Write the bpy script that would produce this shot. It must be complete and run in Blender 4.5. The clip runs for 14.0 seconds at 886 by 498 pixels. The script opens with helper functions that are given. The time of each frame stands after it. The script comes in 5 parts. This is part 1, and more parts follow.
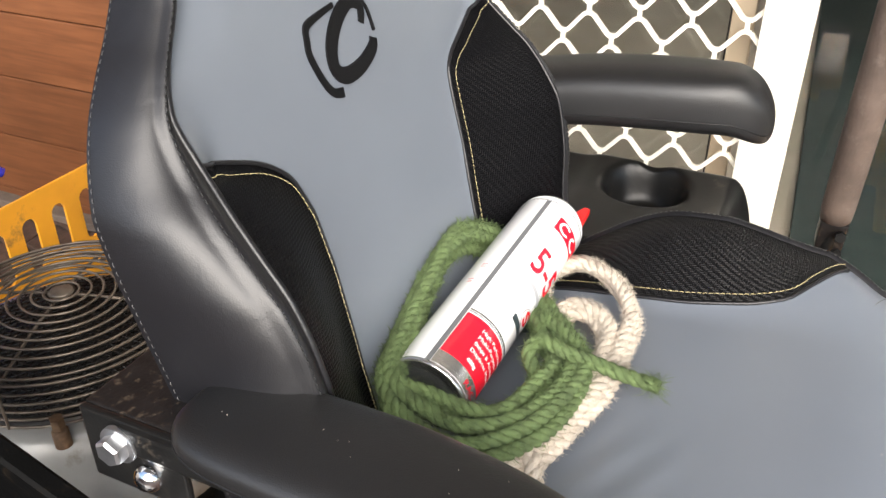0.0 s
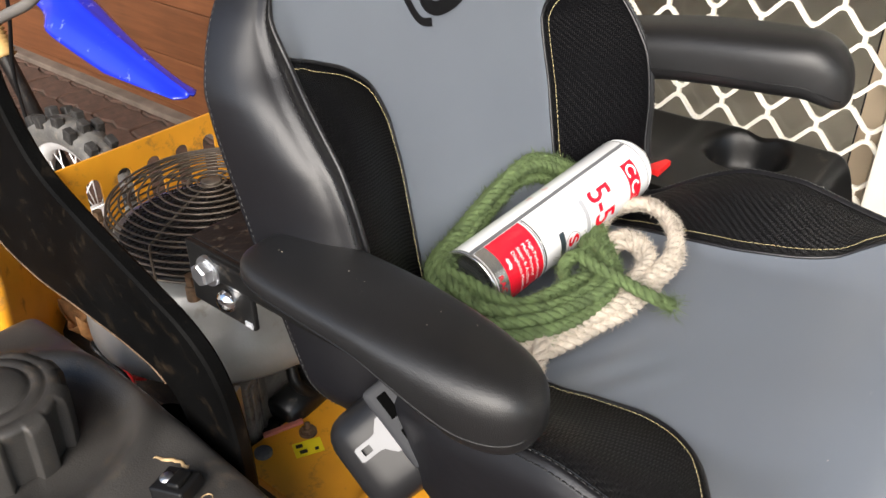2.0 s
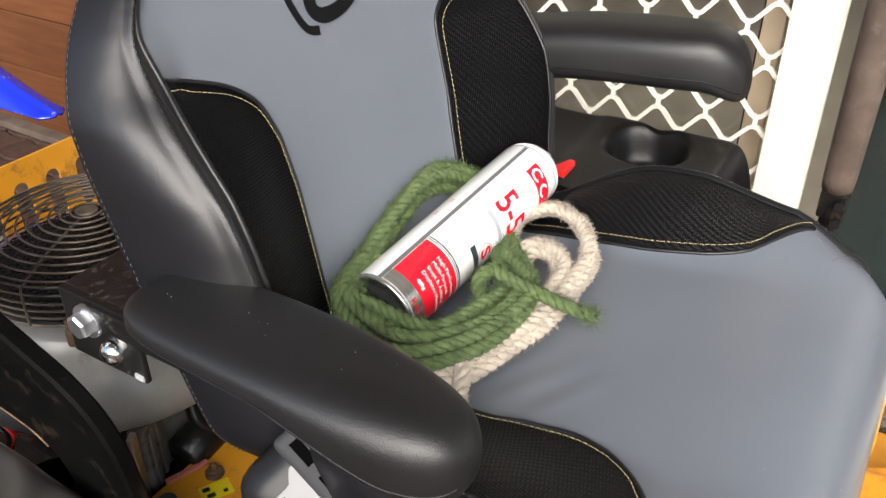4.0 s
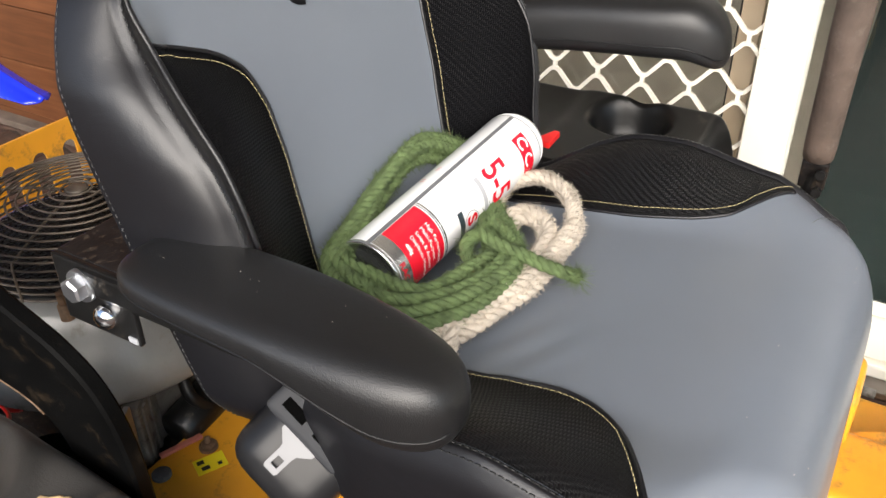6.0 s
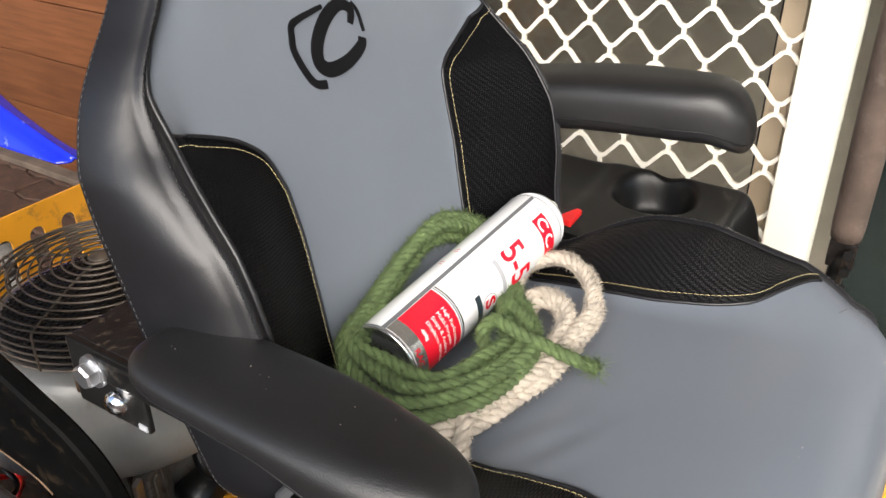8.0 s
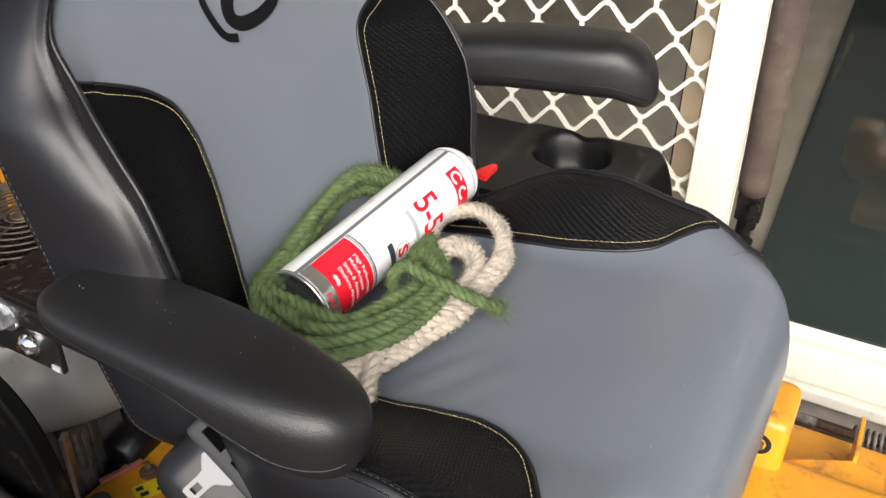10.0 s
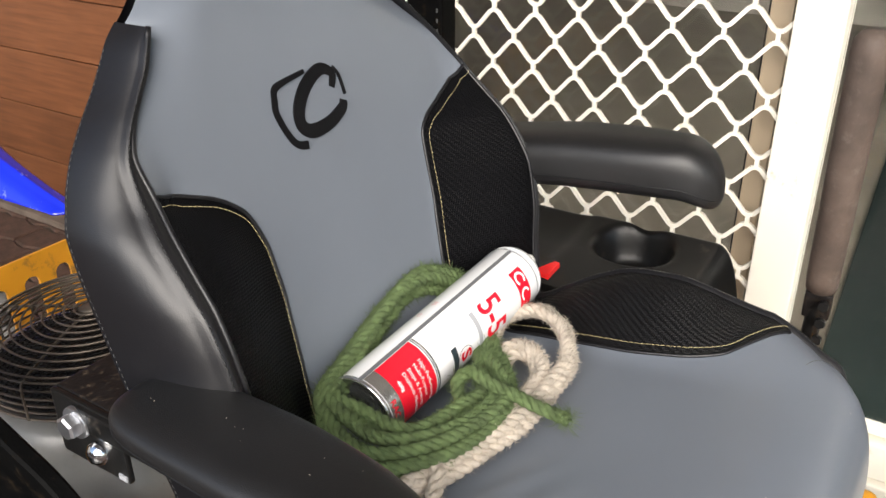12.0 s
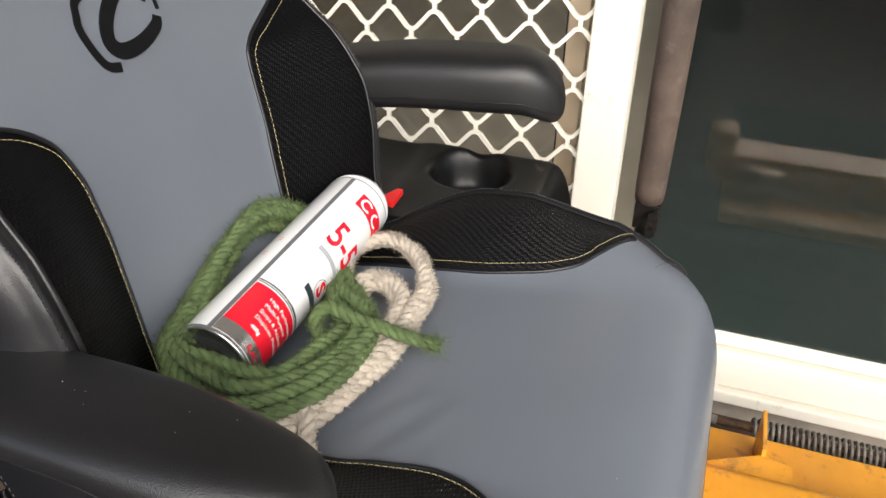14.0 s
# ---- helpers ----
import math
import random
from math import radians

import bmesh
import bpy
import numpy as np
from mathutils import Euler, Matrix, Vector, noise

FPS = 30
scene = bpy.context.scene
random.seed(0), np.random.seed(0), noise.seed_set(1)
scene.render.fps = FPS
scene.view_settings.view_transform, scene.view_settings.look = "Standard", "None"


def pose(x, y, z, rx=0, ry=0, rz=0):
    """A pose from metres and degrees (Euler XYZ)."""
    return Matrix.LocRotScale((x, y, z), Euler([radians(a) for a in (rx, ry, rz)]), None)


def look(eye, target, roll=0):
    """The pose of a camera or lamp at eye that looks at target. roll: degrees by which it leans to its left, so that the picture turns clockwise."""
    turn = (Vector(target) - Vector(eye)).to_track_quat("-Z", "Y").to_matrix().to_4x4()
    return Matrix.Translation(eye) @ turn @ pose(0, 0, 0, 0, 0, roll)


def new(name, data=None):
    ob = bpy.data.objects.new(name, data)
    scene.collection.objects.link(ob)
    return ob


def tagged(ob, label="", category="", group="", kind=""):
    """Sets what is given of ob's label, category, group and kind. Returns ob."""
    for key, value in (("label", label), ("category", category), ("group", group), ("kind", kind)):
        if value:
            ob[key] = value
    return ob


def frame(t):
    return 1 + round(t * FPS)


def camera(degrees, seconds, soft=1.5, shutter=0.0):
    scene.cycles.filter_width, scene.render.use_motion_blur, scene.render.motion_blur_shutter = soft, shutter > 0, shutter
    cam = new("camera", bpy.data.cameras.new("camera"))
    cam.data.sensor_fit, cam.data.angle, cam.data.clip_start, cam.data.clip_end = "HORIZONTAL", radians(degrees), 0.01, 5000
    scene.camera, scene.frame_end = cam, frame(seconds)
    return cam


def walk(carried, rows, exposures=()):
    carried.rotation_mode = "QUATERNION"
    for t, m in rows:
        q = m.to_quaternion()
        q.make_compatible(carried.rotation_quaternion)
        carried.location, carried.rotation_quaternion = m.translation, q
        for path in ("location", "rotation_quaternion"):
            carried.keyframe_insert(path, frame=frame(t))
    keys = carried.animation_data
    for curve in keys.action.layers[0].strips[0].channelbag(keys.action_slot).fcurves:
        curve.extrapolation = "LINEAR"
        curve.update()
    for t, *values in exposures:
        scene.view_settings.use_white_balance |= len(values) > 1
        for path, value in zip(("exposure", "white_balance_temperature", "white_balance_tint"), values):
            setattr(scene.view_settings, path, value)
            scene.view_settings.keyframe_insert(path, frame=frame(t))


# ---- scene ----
cam = camera(55.1, 14.0)
SIZE = 0.82  # the plan below is laid out at 1 / 0.82 of true size
METRES, EYE, TILT, LEAN, TURN = 0.9 * SIZE, 1.39 * SIZE, -31.1, 0.0, -65.0
ROWS = [
    (0.0, 0.0, 0.0, 0.0, 0.0, 0.0, -0.0),
    (0.5, 0.0866, -0.0197, 0.0074, 5.4, 1.58, -4.77),
    (1.0, 0.0909, -0.0407, -0.0006, 9.53, 0.82, -7.93),
    (1.5, 0.1018, -0.071, -0.0594, 14.27, -2.06, -8.82),
    (2.0, 0.1629, -0.129, -0.0747, 12.64, -1.88, -7.0),
    (2.5, 0.163, -0.1098, -0.062, 8.25, 0.05, -4.13),
    (3.0, 0.1208, -0.0879, -0.0569, 7.04, -0.41, -4.3),
    (3.5, 0.0885, -0.0802, -0.0187, 7.03, -0.38, -5.52),
    (4.0, 0.1378, -0.0692, -0.05, 5.57, -1.53, -3.21),
    (6.5, 0.1405, -0.0832, -0.0902, 4.36, -2.45, -1.85),
    (7.0, 0.1395, -0.0771, -0.1007, 4.04, -4.31, -1.14),
    (7.5, 0.1377, -0.0814, -0.0494, 5.72, -1.49, -3.09),
    (8.0, 0.15, -0.0752, -0.035, 6.62, 0.97, -3.53),
    (8.5, 0.1688, -0.0825, -0.0451, 5.09, 0.91, -2.85),
    (11.0, 0.2104, -0.1155, -0.0717, 3.35, -0.61, -2.9),
    (11.5, 0.1985, -0.1146, -0.0374, 6.28, 3.4, -3.48),
    (12.0, 0.1815, -0.1068, -0.0244, 6.66, 4.03, -3.57),
    (12.5, 0.185, -0.0915, -0.0678, 4.97, 0.33, -2.35),
    (13.0, 0.1961, -0.0967, -0.0621, 2.66, -0.91, -1.42),
    (13.5, 0.1399, -0.0916, -0.0475, -0.14, 0.15, 0.35),
    (14.0, 0.1305, -0.0417, -0.0494, -5.99, 0.84, 1.52),
]
walk(cam, [(t, pose(0, 0, EYE, TILT, LEAN, TURN) @ pose(METRES * x, METRES * y, METRES * z, 90 + pitch, roll, yaw)) for t, x, y, z, yaw, pitch, roll in ROWS],
     exposures=[(0.0, 1.28), (0.6, 1.02), (1.5, 0.91), (2.2, 1.08), (4.0, 1.0), (8.5, 0.95), (11.5, 0.76), (13.4, 0.78), (14.0, 0.68)])

# ---- light ----
world = bpy.data.worlds.new("sky")
scene.world = world
world.use_nodes = True
wn = world.node_tree
sky = wn.nodes.new("ShaderNodeTexSky")
sky.sky_type, sky.sun_disc = "NISHITA", False
sky.sun_elevation, sky.sun_rotation = radians(26), radians(244)
wn.links.new(sky.outputs[0], wn.nodes["Background"].inputs[0])
wn.nodes["Background"].inputs[1].default_value = 0.15
sun = new("sun", bpy.data.lights.new("sun", "SUN"))
sun.data.energy, sun.data.angle, sun.data.color = 5.0, radians(55), (1.0, 0.93, 0.85)
sun.matrix_world = look((-5.0, -2.4, 2.7), (0, 0, 0))


# ---- materials ----
def mat(name, color, rough=0.5, metal=0.0, vary=0.12, scale=20.0, bump=0.1, fine=200.0, dirt=None, dirt_amount=0.0, coat=0.0, spec=0.5, dist=0.002):
    """Base colour with broad variation, fine grain relief and, where given, dirt in patches."""
    m = bpy.data.materials.new(name)
    m.use_nodes = True
    nt, b = m.node_tree, m.node_tree.nodes["Principled BSDF"]
    tc = nt.nodes.new("ShaderNodeTexCoord")
    broad = nt.nodes.new("ShaderNodeTexNoise")
    broad.inputs["Scale"].default_value, broad.inputs["Detail"].default_value = scale, 5
    nt.links.new(tc.outputs["Object"], broad.inputs["Vector"])
    ramp = nt.nodes.new("ShaderNodeValToRGB")
    lo = [max(0, c * (1 - vary)) for c in color]
    hi = [min(1, c * (1 + vary)) for c in color]
    ramp.color_ramp.elements[0].color, ramp.color_ramp.elements[1].color = (*lo, 1), (*hi, 1)
    ramp.color_ramp.elements[0].position, ramp.color_ramp.elements[1].position = 0.3, 0.7
    nt.links.new(broad.outputs["Fac"], ramp.inputs["Fac"])
    out = ramp.outputs["Color"]
    b.inputs["Roughness"].default_value, b.inputs["Metallic"].default_value = rough, metal
    b.inputs["Coat Weight"].default_value, b.inputs["Specular IOR Level"].default_value = coat, spec
    if dirt:
        n2 = nt.nodes.new("ShaderNodeTexNoise")
        n2.inputs["Scale"].default_value, n2.inputs["Detail"].default_value = scale * 2.3, 9
        n2.inputs["Roughness"].default_value = 0.7
        nt.links.new(tc.outputs["Object"], n2.inputs["Vector"])
        r2 = nt.nodes.new("ShaderNodeMapRange")
        r2.inputs["From Min"].default_value, r2.inputs["From Max"].default_value = 0.62 - 0.35 * dirt_amount, 0.72
        nt.links.new(n2.outputs["Fac"], r2.inputs["Value"])
        mix = nt.nodes.new("ShaderNodeMix")
        mix.data_type = "RGBA"
        nt.links.new(r2.outputs["Result"], mix.inputs["Factor"])
        nt.links.new(out, mix.inputs["A"])
        mix.inputs["B"].default_value = (*dirt, 1)
        out = mix.outputs["Result"]
        rr = nt.nodes.new("ShaderNodeMapRange")
        rr.inputs["To Min"].default_value, rr.inputs["To Max"].default_value = rough, min(1, rough + 0.4)
        nt.links.new(r2.outputs["Result"], rr.inputs["Value"])
        nt.links.new(rr.outputs["Result"], b.inputs["Roughness"])
    nt.links.new(out, b.inputs["Base Color"])
    if bump:
        grain = nt.nodes.new("ShaderNodeTexNoise")
        grain.inputs["Scale"].default_value, grain.inputs["Detail"].default_value = fine, 3
        nt.links.new(tc.outputs["Object"], grain.inputs["Vector"])
        bp = nt.nodes.new("ShaderNodeBump")
        bp.inputs["Strength"].default_value, bp.inputs["Distance"].default_value = bump, dist
        nt.links.new(grain.outputs["Fac"], bp.inputs["Height"])
        nt.links.new(bp.outputs["Normal"], b.inputs["Normal"])
    return m


def leather(name, color, rough, cell, strength, vary=0.08, wrinkle=0.0, spec=0.5):
    """Vinyl with a pebbled grain and, where given, soft creases."""
    m = mat(name, color, rough, vary=vary, scale=6, bump=0)
    nt, b = m.node_tree, m.node_tree.nodes["Principled BSDF"]
    tc = nt.nodes.new("ShaderNodeTexCoord")
    vor = nt.nodes.new("ShaderNodeTexVoronoi")
    vor.inputs["Scale"].default_value = cell
    nt.links.new(tc.outputs["Object"], vor.inputs["Vector"])
    bp = nt.nodes.new("ShaderNodeBump")
    bp.inputs["Strength"].default_value, bp.inputs["Distance"].default_value = strength, 0.0012
    nt.links.new(vor.outputs["Distance"], bp.inputs["Height"])
    normal = bp.outputs["Normal"]
    if wrinkle:
        w = nt.nodes.new("ShaderNodeTexNoise")
        w.inputs["Scale"].default_value, w.inputs["Detail"].default_value, w.inputs["Distortion"].default_value = 26, 4, 1.2
        nt.links.new(tc.outputs["Object"], w.inputs["Vector"])
        b2 = nt.nodes.new("ShaderNodeBump")
        b2.inputs["Strength"].default_value, b2.inputs["Distance"].default_value = wrinkle, 0.012
        nt.links.new(w.outputs["Fac"], b2.inputs["Height"])
        nt.links.new(normal, b2.inputs["Normal"])
        normal = b2.outputs["Normal"]
    nt.links.new(normal, b.inputs["Normal"])
    b.inputs["Specular IOR Level"].default_value = spec
    return m


def carbon(name, spec=0.35):
    """Black vinyl embossed with a two-over-two twill weave."""
    m = bpy.data.materials.new(name)
    m.use_nodes = True
    nt, b = m.node_tree, m.node_tree.nodes["Principled BSDF"]

    def calc(op, *vals):
        n = nt.nodes.new("ShaderNodeMath")
        n.operation = op
        for k, v in enumerate(vals):
            if isinstance(v, (int, float)):
                n.inputs[k].default_value = v
            else:
                nt.links.new(v, n.inputs[k])
        return n.outputs[0]
    uv = nt.nodes.new("ShaderNodeUVMap")
    uv.uv_map = "weave"
    sep = nt.nodes.new("ShaderNodeSeparateXYZ")
    nt.links.new(uv.outputs[0], sep.inputs[0])
    u, v = calc("DIVIDE", sep.outputs[0], 0.0021), calc("DIVIDE", sep.outputs[1], 0.0021)
    cell = calc("FLOORED_MODULO", calc("ADD", calc("FLOOR", u), calc("FLOOR", v)), 4.0)
    over = calc("LESS_THAN", cell, 1.5)
    hu = calc("SINE", calc("MULTIPLY", calc("FRACT", u), math.pi))
    hv = calc("SINE", calc("MULTIPLY", calc("FRACT", v), math.pi))
    height = calc("ADD", calc("MULTIPLY", hu, over), calc("MULTIPLY", hv, calc("SUBTRACT", 1.0, over)))
    ramp = nt.nodes.new("ShaderNodeValToRGB")
    ramp.color_ramp.elements[0].color, ramp.color_ramp.elements[1].color = (0.001, 0.001, 0.0013, 1), (0.0048, 0.0048, 0.0056, 1)
    nt.links.new(height, ramp.inputs["Fac"])
    nt.links.new(ramp.outputs["Color"], b.inputs["Base Color"])
    nt.links.new(calc("MULTIPLY_ADD", over, 0.12, 0.36), b.inputs["Roughness"])
    b.inputs["Specular IOR Level"].default_value = spec
    bp = nt.nodes.new("ShaderNodeBump")
    bp.inputs["Strength"].default_value, bp.inputs["Distance"].default_value = 0.55, 0.0009
    nt.links.new(height, bp.inputs["Height"])
    nt.links.new(bp.outputs["Normal"], b.inputs["Normal"])
    return m


def timber(name):
    """Oiled boards: long streaks of grain, each board in its own shade."""
    m = bpy.data.materials.new(name)
    m.use_nodes = True
    nt, b = m.node_tree, m.node_tree.nodes["Principled BSDF"]
    tc, info = nt.nodes.new("ShaderNodeTexCoord"), nt.nodes.new("ShaderNodeObjectInfo")
    shift = nt.nodes.new("ShaderNodeVectorMath")
    shift.operation = "MULTIPLY_ADD"
    nt.links.new(info.outputs["Random"], shift.inputs[0])
    shift.inputs[1].default_value = (9.0, 17.0, 5.0)
    nt.links.new(tc.outputs["Object"], shift.inputs[2])
    mp = nt.nodes.new("ShaderNodeMapping")
    mp.inputs["Scale"].default_value = (1.0, 0.06, 1.0)
    nt.links.new(shift.outputs[0], mp.inputs["Vector"])
    grain, stain = nt.nodes.new("ShaderNodeTexNoise"), nt.nodes.new("ShaderNodeTexNoise")
    for n, scale, detail in ((grain, 70.0, 6), (stain, 6.0, 4)):
        n.inputs["Scale"].default_value, n.inputs["Detail"].default_value = scale, detail
    nt.links.new(mp.outputs["Vector"], grain.inputs["Vector"])
    nt.links.new(shift.outputs[0], stain.inputs["Vector"])
    ramp = nt.nodes.new("ShaderNodeValToRGB")
    ramp.color_ramp.elements[0].color, ramp.color_ramp.elements[1].color = (0.108, 0.038, 0.014, 1), (0.165, 0.062, 0.024, 1)
    ramp.color_ramp.elements[0].position, ramp.color_ramp.elements[1].position = 0.32, 0.68
    nt.links.new(grain.outputs["Fac"], ramp.inputs["Fac"])
    tone = nt.nodes.new("ShaderNodeHueSaturation")
    vary = nt.nodes.new("ShaderNodeMath")
    vary.operation = "MULTIPLY_ADD"
    vary.inputs[1].default_value, vary.inputs[2].default_value = 0.35, 0.82
    nt.links.new(info.outputs["Random"], vary.inputs[0])
    both = nt.nodes.new("ShaderNodeMath")
    both.operation = "MULTIPLY_ADD"
    both.inputs[1].default_value = 0.5
    nt.links.new(stain.outputs["Fac"], both.inputs[0])
    less = nt.nodes.new("ShaderNodeMath")
    less.operation = "SUBTRACT"
    less.inputs[1].default_value = 0.25
    nt.links.new(vary.outputs[0], less.inputs[0])
    nt.links.new(less.outputs[0], both.inputs[2])
    nt.links.new(both.outputs[0], tone.inputs["Value"])
    nt.links.new(ramp.outputs["Color"], tone.inputs["Color"])
    nt.links.new(tone.outputs["Color"], b.inputs["Base Color"])
    b.inputs["Roughness"].default_value = 0.45
    bp = nt.nodes.new("ShaderNodeBump")
    bp.inputs["Strength"].default_value, bp.inputs["Distance"].default_value = 0.3, 0.002
    nt.links.new(grain.outputs["Fac"], bp.inputs["Height"])
    nt.links.new(bp.outputs["Normal"], b.inputs["Normal"])
    return m


def glass(name):
    m = bpy.data.materials.new(name)
    m.use_nodes = True
    b = m.node_tree.nodes["Principled BSDF"]
    b.inputs["Transmission Weight"].default_value, b.inputs["Roughness"].default_value, b.inputs["IOR"].default_value = 1.0, 0.0, 1.42
    b.inputs["Base Color"].default_value = (0.9, 0.93, 0.92, 1)
    return m


GREY = leather("grey_vinyl", (0.137, 0.155, 0.184), 0.38, 1300, 0.06, vary=0.05, spec=0.6)
BLACK_VINYL = leather("black_vinyl", (0.006, 0.006, 0.0075), 0.42, 1000, 0.08, wrinkle=0.045, spec=0.52)
ARM_FOAM = leather("armrest_foam", (0.008, 0.008, 0.0085), 0.44, 1000, 0.15, vary=0.25, spec=0.55)
CARBON_BACK = carbon("carbon_vinyl_back", 0.055)
CARBON_SEAT = carbon("carbon_vinyl_seat", 0.22)
GOLD = mat("gold_thread", (0.5, 0.42, 0.22), 0.6, vary=0.2, scale=300, bump=0.2, fine=1500)
WHITE_THREAD = mat("grey_thread", (0.055, 0.055, 0.055), 0.6, bump=0.1, fine=1500)
BLACK_THREAD = mat("black_thread", (0.01, 0.01, 0.01), 0.5, bump=0.1, fine=1500)
EMBOSS = mat("embossed_black", (0.004, 0.004, 0.005), 0.5, bump=0.1, fine=600, spec=0.15)
STEEL_BLACK = mat("black_painted_steel", (0.008, 0.008, 0.008), 0.3, vary=0.3, scale=30, bump=0.08, fine=400, dirt=(0.08, 0.065, 0.05), dirt_amount=0.06, spec=0.35)
DUSTY_STEEL = mat("dusty_black_steel", (0.009, 0.008, 0.008), 0.42, vary=0.3, scale=45, bump=0.15, fine=300, dirt=(0.07, 0.05, 0.034), dirt_amount=0.2, spec=0.3)
BAR_STEEL = mat("chipped_black_steel", (0.003, 0.003, 0.003), 0.5, vary=0.3, scale=16, bump=0.15, fine=400, dirt=(0.02, 0.0145, 0.0095), dirt_amount=0.2, spec=0.03)
PLASTIC_BLACK = mat("black_plastic", (0.034, 0.032, 0.03), 0.4, vary=0.4, scale=11, bump=0.16, fine=500, dirt=(0.085, 0.066, 0.048), dirt_amount=0.16, spec=0.45)
PLASTIC_CLEAN = mat("smooth_black_plastic", (0.007, 0.007, 0.0075), 0.42, bump=0.06, fine=900, spec=0.3)
GLOSS_FENDER = mat("glossy_black_plastic", (0.006, 0.006, 0.006), 0.36, vary=0.3, scale=9, bump=0.03, fine=250, dirt=(0.06, 0.05, 0.042), dirt_amount=0.06, spec=0.3)
YELLOW = mat("yellow_paint", (0.72, 0.32, 0.022), 0.34, vary=0.12, scale=9, bump=0.05, fine=300, dirt=(0.2, 0.11, 0.045), dirt_amount=0.16, coat=0.15)
ZINC = mat("zinc", (0.55, 0.56, 0.58), 0.4, 1.0, vary=0.15, scale=60, bump=0.05)
CHROME = mat("polished_steel", (0.75, 0.75, 0.76), 0.16, 1.0, vary=0.08, scale=40, bump=0.02)
RUSTY = mat("rusty_steel", (0.16, 0.1, 0.06), 0.65, 0.4, vary=0.4, scale=80, bump=0.3, fine=500)
WIRE = mat("dusty_wire", (0.15, 0.125, 0.1), 0.45, 0.4, vary=0.4, scale=40, bump=0.15, fine=500)
HOUSING = mat("dusty_engine_housing", (0.17, 0.168, 0.162), 0.3, vary=0.3, scale=9, bump=0.05, fine=250, dirt=(0.12, 0.1, 0.08), dirt_amount=0.12)
ALLOY = mat("dirty_cast_alloy", (0.17, 0.157, 0.138), 0.6, 0.3, vary=0.3, scale=30, bump=0.3, fine=200, dirt=(0.06, 0.045, 0.03), dirt_amount=0.35)
TAN = mat("tan_powder_coat", (0.5, 0.4, 0.28), 0.45, vary=0.05, scale=6, bump=0.03, fine=300)
CREAM = mat("cream_powder_coat", (0.84, 0.8, 0.7), 0.4, vary=0.03, scale=5, bump=0.02, fine=300, dirt=(0.5, 0.42, 0.3), dirt_amount=0.03)
BLUE = mat("blue_plastic", (0.012, 0.03, 0.62), 0.22, vary=0.1, scale=12, bump=0.03, fine=300, dirt=(0.2, 0.25, 0.5), dirt_amount=0.03, coat=0.3)
KNOB_RUBBER = mat("dusty_knob_rubber", (0.022, 0.021, 0.02), 0.7, vary=0.5, scale=45, bump=0.3, fine=300, dirt=(0.14, 0.13, 0.115), dirt_amount=0.1)
RUBBER = mat("tyre_rubber", (0.1, 0.097, 0.092), 0.75, vary=0.3, scale=30, bump=0.3, fine=300, dirt=(0.2, 0.18, 0.15), dirt_amount=0.3)
DULL_BLACK = mat("dull_black", (0.012, 0.012, 0.012), 0.8, vary=0.3, scale=14, bump=0.3, fine=300, dirt=(0.05, 0.04, 0.03), dirt_amount=0.15, spec=0.2)
PALE_ALU = mat("satin_tongue", (0.17, 0.17, 0.175), 0.55, 0.2, vary=0.05, bump=0.03)
ALU = mat("bright_aluminium", (0.78, 0.78, 0.78), 0.4, 0.15, vary=0.05, bump=0.03)
WHITE_CAN = mat("white_print", (0.86, 0.87, 0.88), 0.22, vary=0.015, scale=8, bump=0.0, coat=0.4)
RED_CAN = mat("red_print", (0.72, 0.012, 0.03), 0.25, vary=0.04, scale=30, bump=0.0, coat=0.4)
GREY_CAN = mat("grey_print", (0.13, 0.135, 0.14), 0.3, vary=0.03, bump=0.0)
PALE_INK = mat("pale_grey_print", (0.36, 0.37, 0.39), 0.3, vary=0.03, bump=0.0)
DARK_CAN = mat("dark_print", (0.03, 0.045, 0.055), 0.3, bump=0.0)
SILVER_CAN = mat("silver_tin", (0.66, 0.66, 0.66), 0.24, 0.9, vary=0.05, bump=0.02)
CAN_BASE = mat("tinplate_base", (0.42, 0.43, 0.4), 0.22, 0.95, vary=0.1, scale=20, bump=0.02)
RED_PLASTIC = mat("red_plastic", (0.7, 0.02, 0.02), 0.35, bump=0.0)
NOZZLE = mat("white_plastic", (0.85, 0.85, 0.83), 0.35, bump=0.0)
ROPE_GREEN = mat("green_fibre", (0.1, 0.146, 0.054), 0.85, vary=0.35, scale=60, bump=0.6, fine=900, dist=0.003)
ROPE_BEIGE = mat("beige_fibre", (0.5, 0.44, 0.365), 0.85, vary=0.22, scale=60, bump=0.6, fine=900, dist=0.003)
LABEL_YELLOW = mat("yellow_sticker", (0.85, 0.7, 0.02), 0.35, bump=0.0)
INK = mat("black_ink", (0.01, 0.01, 0.01), 0.5, bump=0.0)
TIMBER = timber("stained_timber")
BRICK = mat("clay_paver", (0.075, 0.04, 0.028), 0.85, vary=0.35, scale=18, bump=0.5, fine=160, dirt=(0.05, 0.04, 0.03), dirt_amount=0.3, dist=0.004)
SAND = mat("joint_sand", (0.06, 0.045, 0.034), 0.95, vary=0.3, scale=60, bump=0.5, fine=300)
CONCRETE = mat("weathered_concrete", (0.3, 0.26, 0.22), 0.85, vary=0.25, scale=12, bump=0.4, fine=200)
STRIP = mat("dirty_concrete_strip", (0.13, 0.1, 0.08), 0.9, vary=0.3, scale=10, bump=0.4, fine=200)
